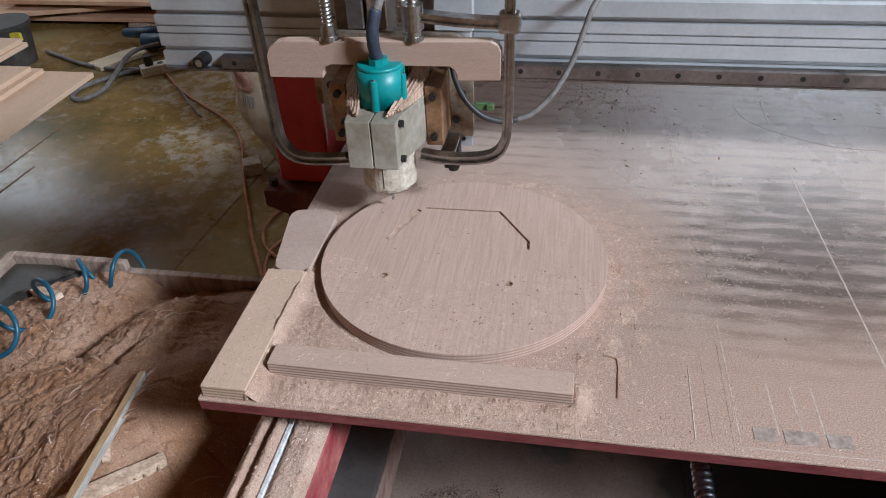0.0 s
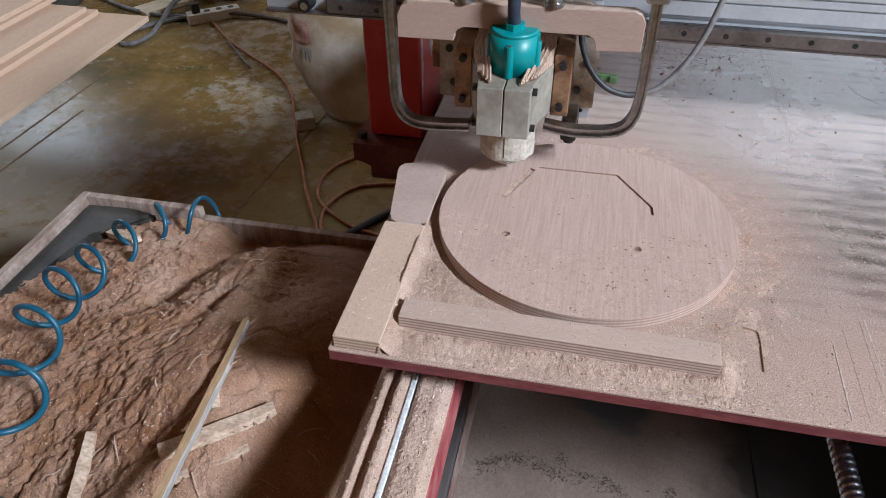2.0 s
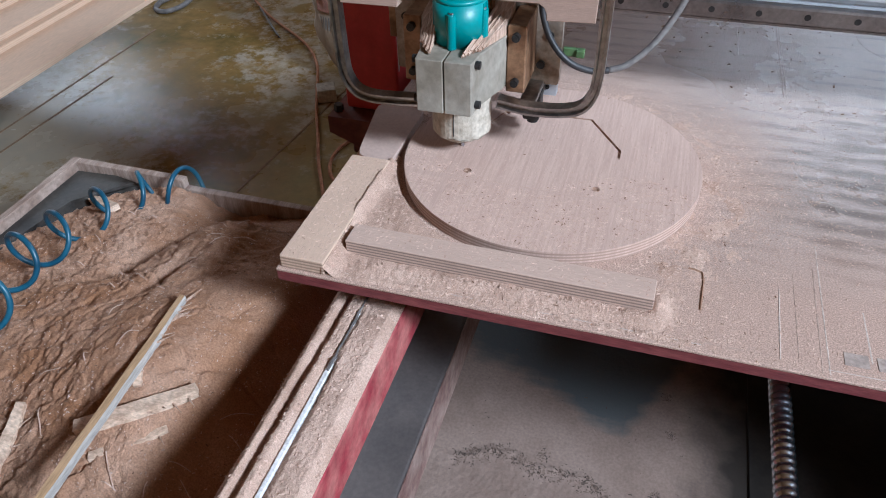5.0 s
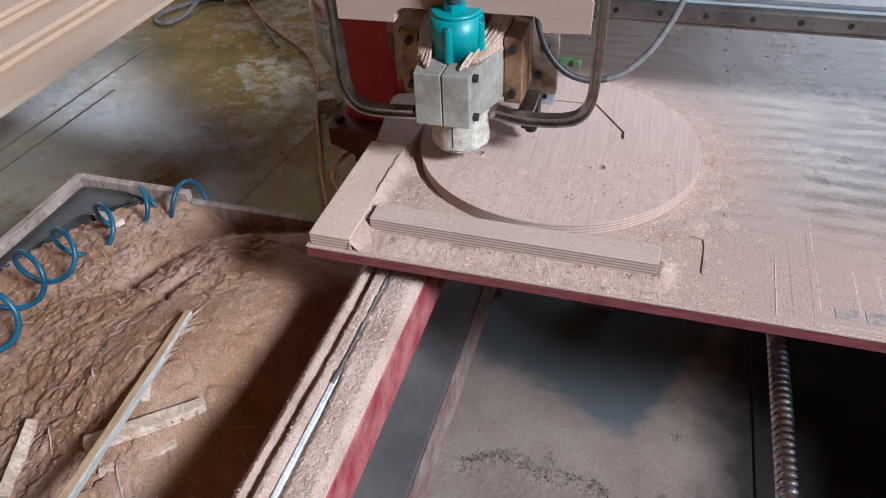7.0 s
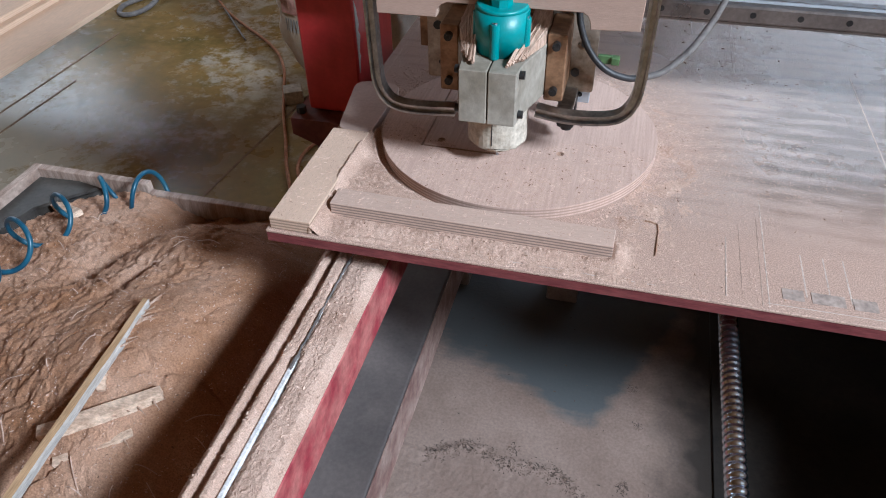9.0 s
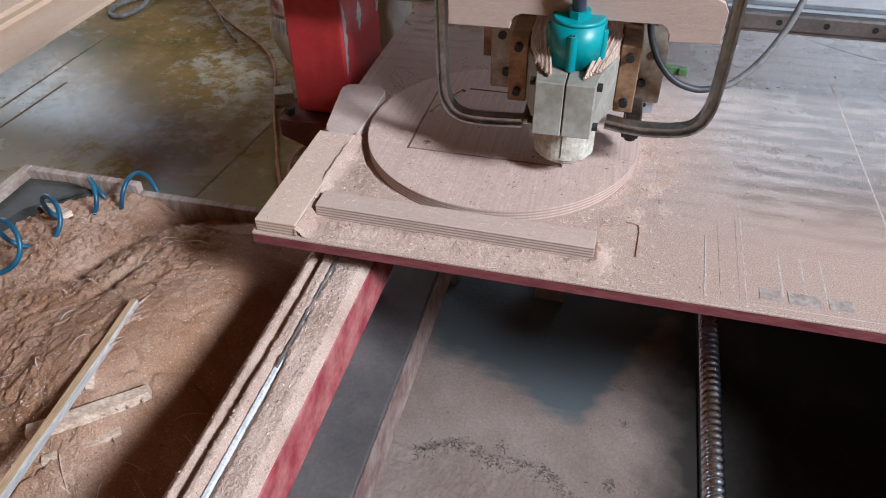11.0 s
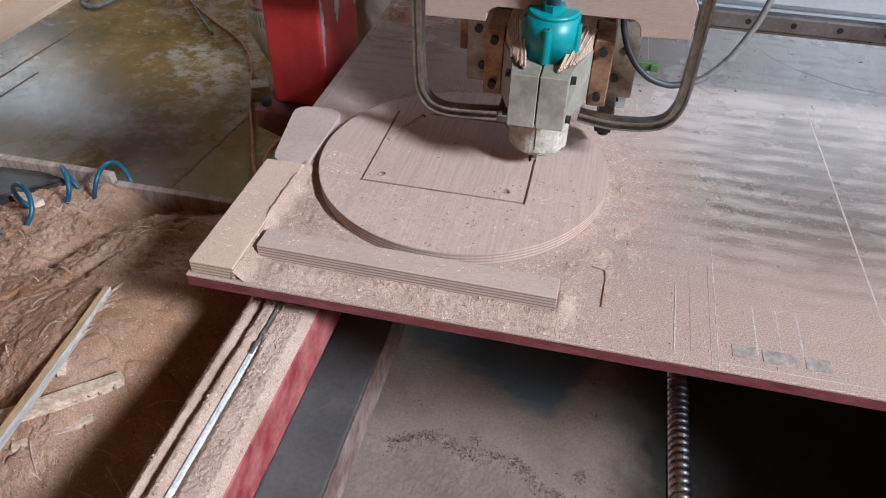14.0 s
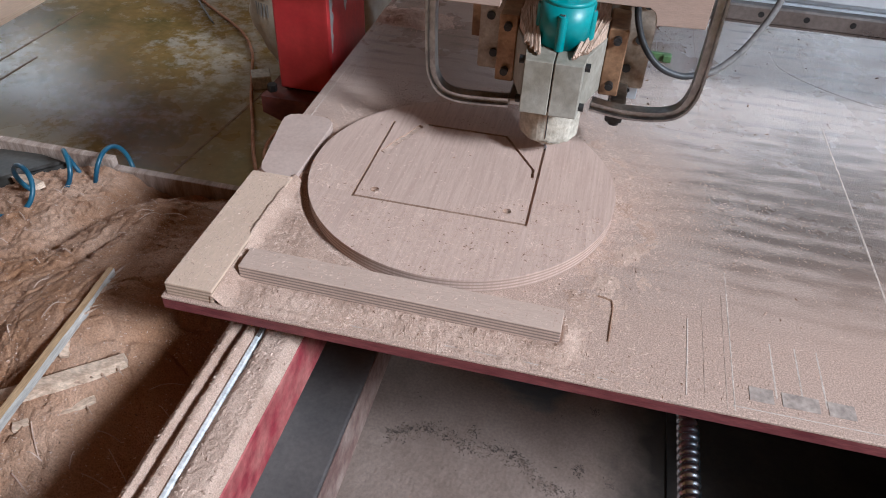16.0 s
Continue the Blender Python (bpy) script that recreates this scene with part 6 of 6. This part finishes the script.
    for k in range(9):
        w, l2 = rng.uniform(0.35, 0.9), rng.uniform(0.8, 1.6)
        x, y, z = -2.85 + (k % 3) * 0.5 + rng.uniform(-0.1, 0.1), 3.86 + rng.uniform(-0.1, 0.35), 0.0005 + 0.027 * (k // 3 * 2 + k % 2)
        bm = bmesh.new()
        box(bm, -l2 / 2, l2 / 2, -w / 2, w / 2, z, z + 0.025, 0.002, 1, Matrix.Translation((x, y, 0)) @ Matrix.Rotation(radians(rng.uniform(-15, 25)), 4, "Z"))
        solo("loose_board", bm, BOARD if k % 2 else OLD_WOOD, (x, y, z), "brown wooden board in a loose pile on the floor", "board", "boards piled on the floor")


GREY_BENCH = material("blue_grey_bench_paint", (0.17, 0.175, 0.19), (0.29, 0.285, 0.29), 5, 0.5, 0, 0.1, 60)
BOARD_PLY = layered("brown_plywood_sheet", (0.64, 0.44, 0.31), (0.66, 0.50, 0.38), 0.006)
BOARD_PLY.node_tree.nodes["Mapping"].inputs["Scale"].default_value = (1.2, 0.3, 1)
WHITE_PLASTIC_WOOD = material("pale_wood", (0.55, 0.45, 0.32), (0.68, 0.58, 0.43), 9, 0.7)


def build_sack():
    s = thing("sack", (-0.60, 2.01, 0), "crumpled white woven sack standing behind the column", "sack")
    bm = bmesh.new()
    nu, nv = 56, 48
    rings = []
    for j in range(nv + 1):
        t = j / nv
        zz = 0.0015 + 0.95 * t
        cx = -0.57 - 0.04 * min(1, t * 4)
        wx = 0.19 + 0.075 * min(1, t * 5) - 0.02 * t * t
        wy = 0.15 + 0.05 * math.sin(math.pi * t)
        ring = []
        for i in range(nu):
            a = math.tau * i / nu
            v = Vector((math.cos(a) * 1.7, math.sin(a) * 1.7, t * 4.5))
            k = 1 + 0.06 * noise.noise(v) + 0.035 * noise.noise(Vector((math.cos(a) * 4, math.sin(a) * 4, t * 16)))
            ca, sa = math.cos(a), math.sin(a)
            ex = 0.7
            ring.append(bm.verts.new((cx + wx * k * math.copysign(abs(ca) ** ex, ca), 2.01 + wy * k * math.copysign(abs(sa) ** ex, sa), zz)))
        rings.append(ring)
    for r0, r1 in zip(rings, rings[1:]):
        for i in range(nu):
            bm.faces.new((r0[i], r0[(i + 1) % nu], r1[(i + 1) % nu], r1[i]))
    bm.faces.new(rings[0][::-1])
    bm.faces.new(rings[-1])
    def skin(a0, a1, t0, t1, name, mat):
        pb = bmesh.new()
        ga = []
        for j in range(9):
            row = []
            for i in range(9):
                ta = (t0 + (t1 - t0) * j / 8) * nv
                ia = (a0 + (a1 - a0) * i / 8) / 360 * nu
                j0, i0 = min(int(ta), nv - 1), int(ia)
                p = rings_at[j0][i0 % nu].lerp(rings_at[j0][(i0 + 1) % nu], ia - i0).lerp(rings_at[j0 + 1][i0 % nu].lerp(rings_at[j0 + 1][(i0 + 1) % nu], ia - i0), ta - j0)
                row.append(pb.verts.new(p + Vector((0, -0.006, 0))))
            ga.append(row)
        for r0, r1 in zip(ga, ga[1:]):
            for i in range(8):
                pb.faces.new((r0[i], r0[i + 1], r1[i + 1], r1[i]))
        part(name, pb, mat, s, "faded print on the sack", smooth=True)
    rings_at = [[v.co.copy() for v in ring] for ring in rings]
    part("bag", bm, SACK, s, smooth=True)
    skin(226, 248, 0.34, 0.43, "printed_patch", SACK_PRINT)
    for k in range(5):
        skin(229 + k * 4, 231 + k * 4, 0.27, 0.32, "printed_bar", SACK_GREY)


# ---------------------------------------------------------------- building it all
build_floor()
build_shed()
build_frame()
build_rail_dust()
SCREW = build_screw()
build_screw_bearings()
build_shade_blocker()
build_floor_dust()
build_column(0.0, "red painted steel column of the gantry with scraped corners")
build_column(1.72, "red painted steel column of the gantry")
build_beam()
build_table()
DISC, PIECES = build_disc()
build_fences()
build_dust()
build_head()
build_yoke()
build_clamps()
build_bin()
build_sticks()
build_crate()
build_hose()
build_floor_things()


# ---------------------------------------------------------------- motion
T0, T1, T2, T3, T4 = 1.98, 7.16, 7.20, 10.86, 10.90     # the cutter's corners, in seconds
RUN_Y, RUN_X = 0.1865, 0.2195
BACK = 0.0357


def table_shift(t):
    if t < T0:
        return 0.0
    if t < T1:
        return RUN_Y * (t - T0) / (T1 - T0)
    return RUN_Y if t < T4 else max(RUN_Y - BACK * (t - T4), 0.0)


def head_shift(t):
    x = 0.0 if t < T2 else RUN_X * min(1, (t - T2) / (T3 - T2))
    z = 0.021 * max(0, 1 - t / 1.9)
    return x, z


def motions():
    times = [i * 0.1 for i in range(161)]
    for ob in MOVES_WITH_TABLE:
        b = Vector(ob.location)
        walk(ob, [(t, pose(b.x, b.y + table_shift(t), b.z)) for t in times])
    for ob, b in MOVES_WITH_HEAD:
        walk(ob, [(t, pose(b.x + head_shift(t)[0], b.y, b.z + head_shift(t)[1])) for t in times])
    # strips of wood give way when the cutter passes
    for ob, mid in PIECES:
        if abs(mid.x - CUT[0][0]) < 1e-6:
            hit = T0 + (CUT[0][1] - mid.y) / RUN_Y * (T1 - T0)
        elif abs(mid.x - CUT[2][0]) < 1e-6:
            hit = T4 + (mid.y - CUT[2][1]) / BACK
        else:
            hit = T2 + (mid.x - CUT[1][0]) / RUN_X * (T3 - T2)
        b = Vector(ob.location)
        down = Vector((0, 0, -0.0042))
        hit = min(hit, 15.8)
        walk(ob, [(0, pose(*b)), (hit - 0.1, pose(*b)), (hit + 0.1, pose(*(b + down))), (16.0, pose(*(b + down)))])
    # the screw turns with the table
    b = Vector(SCREW.location)
    steps = [i / 15 for i in range(241)]
    walk(SCREW, [(t, pose(b.x, b.y, b.z, 0, 360 * table_shift(t) / 0.0095 * 0.98, 0)) for t in steps])


motions()
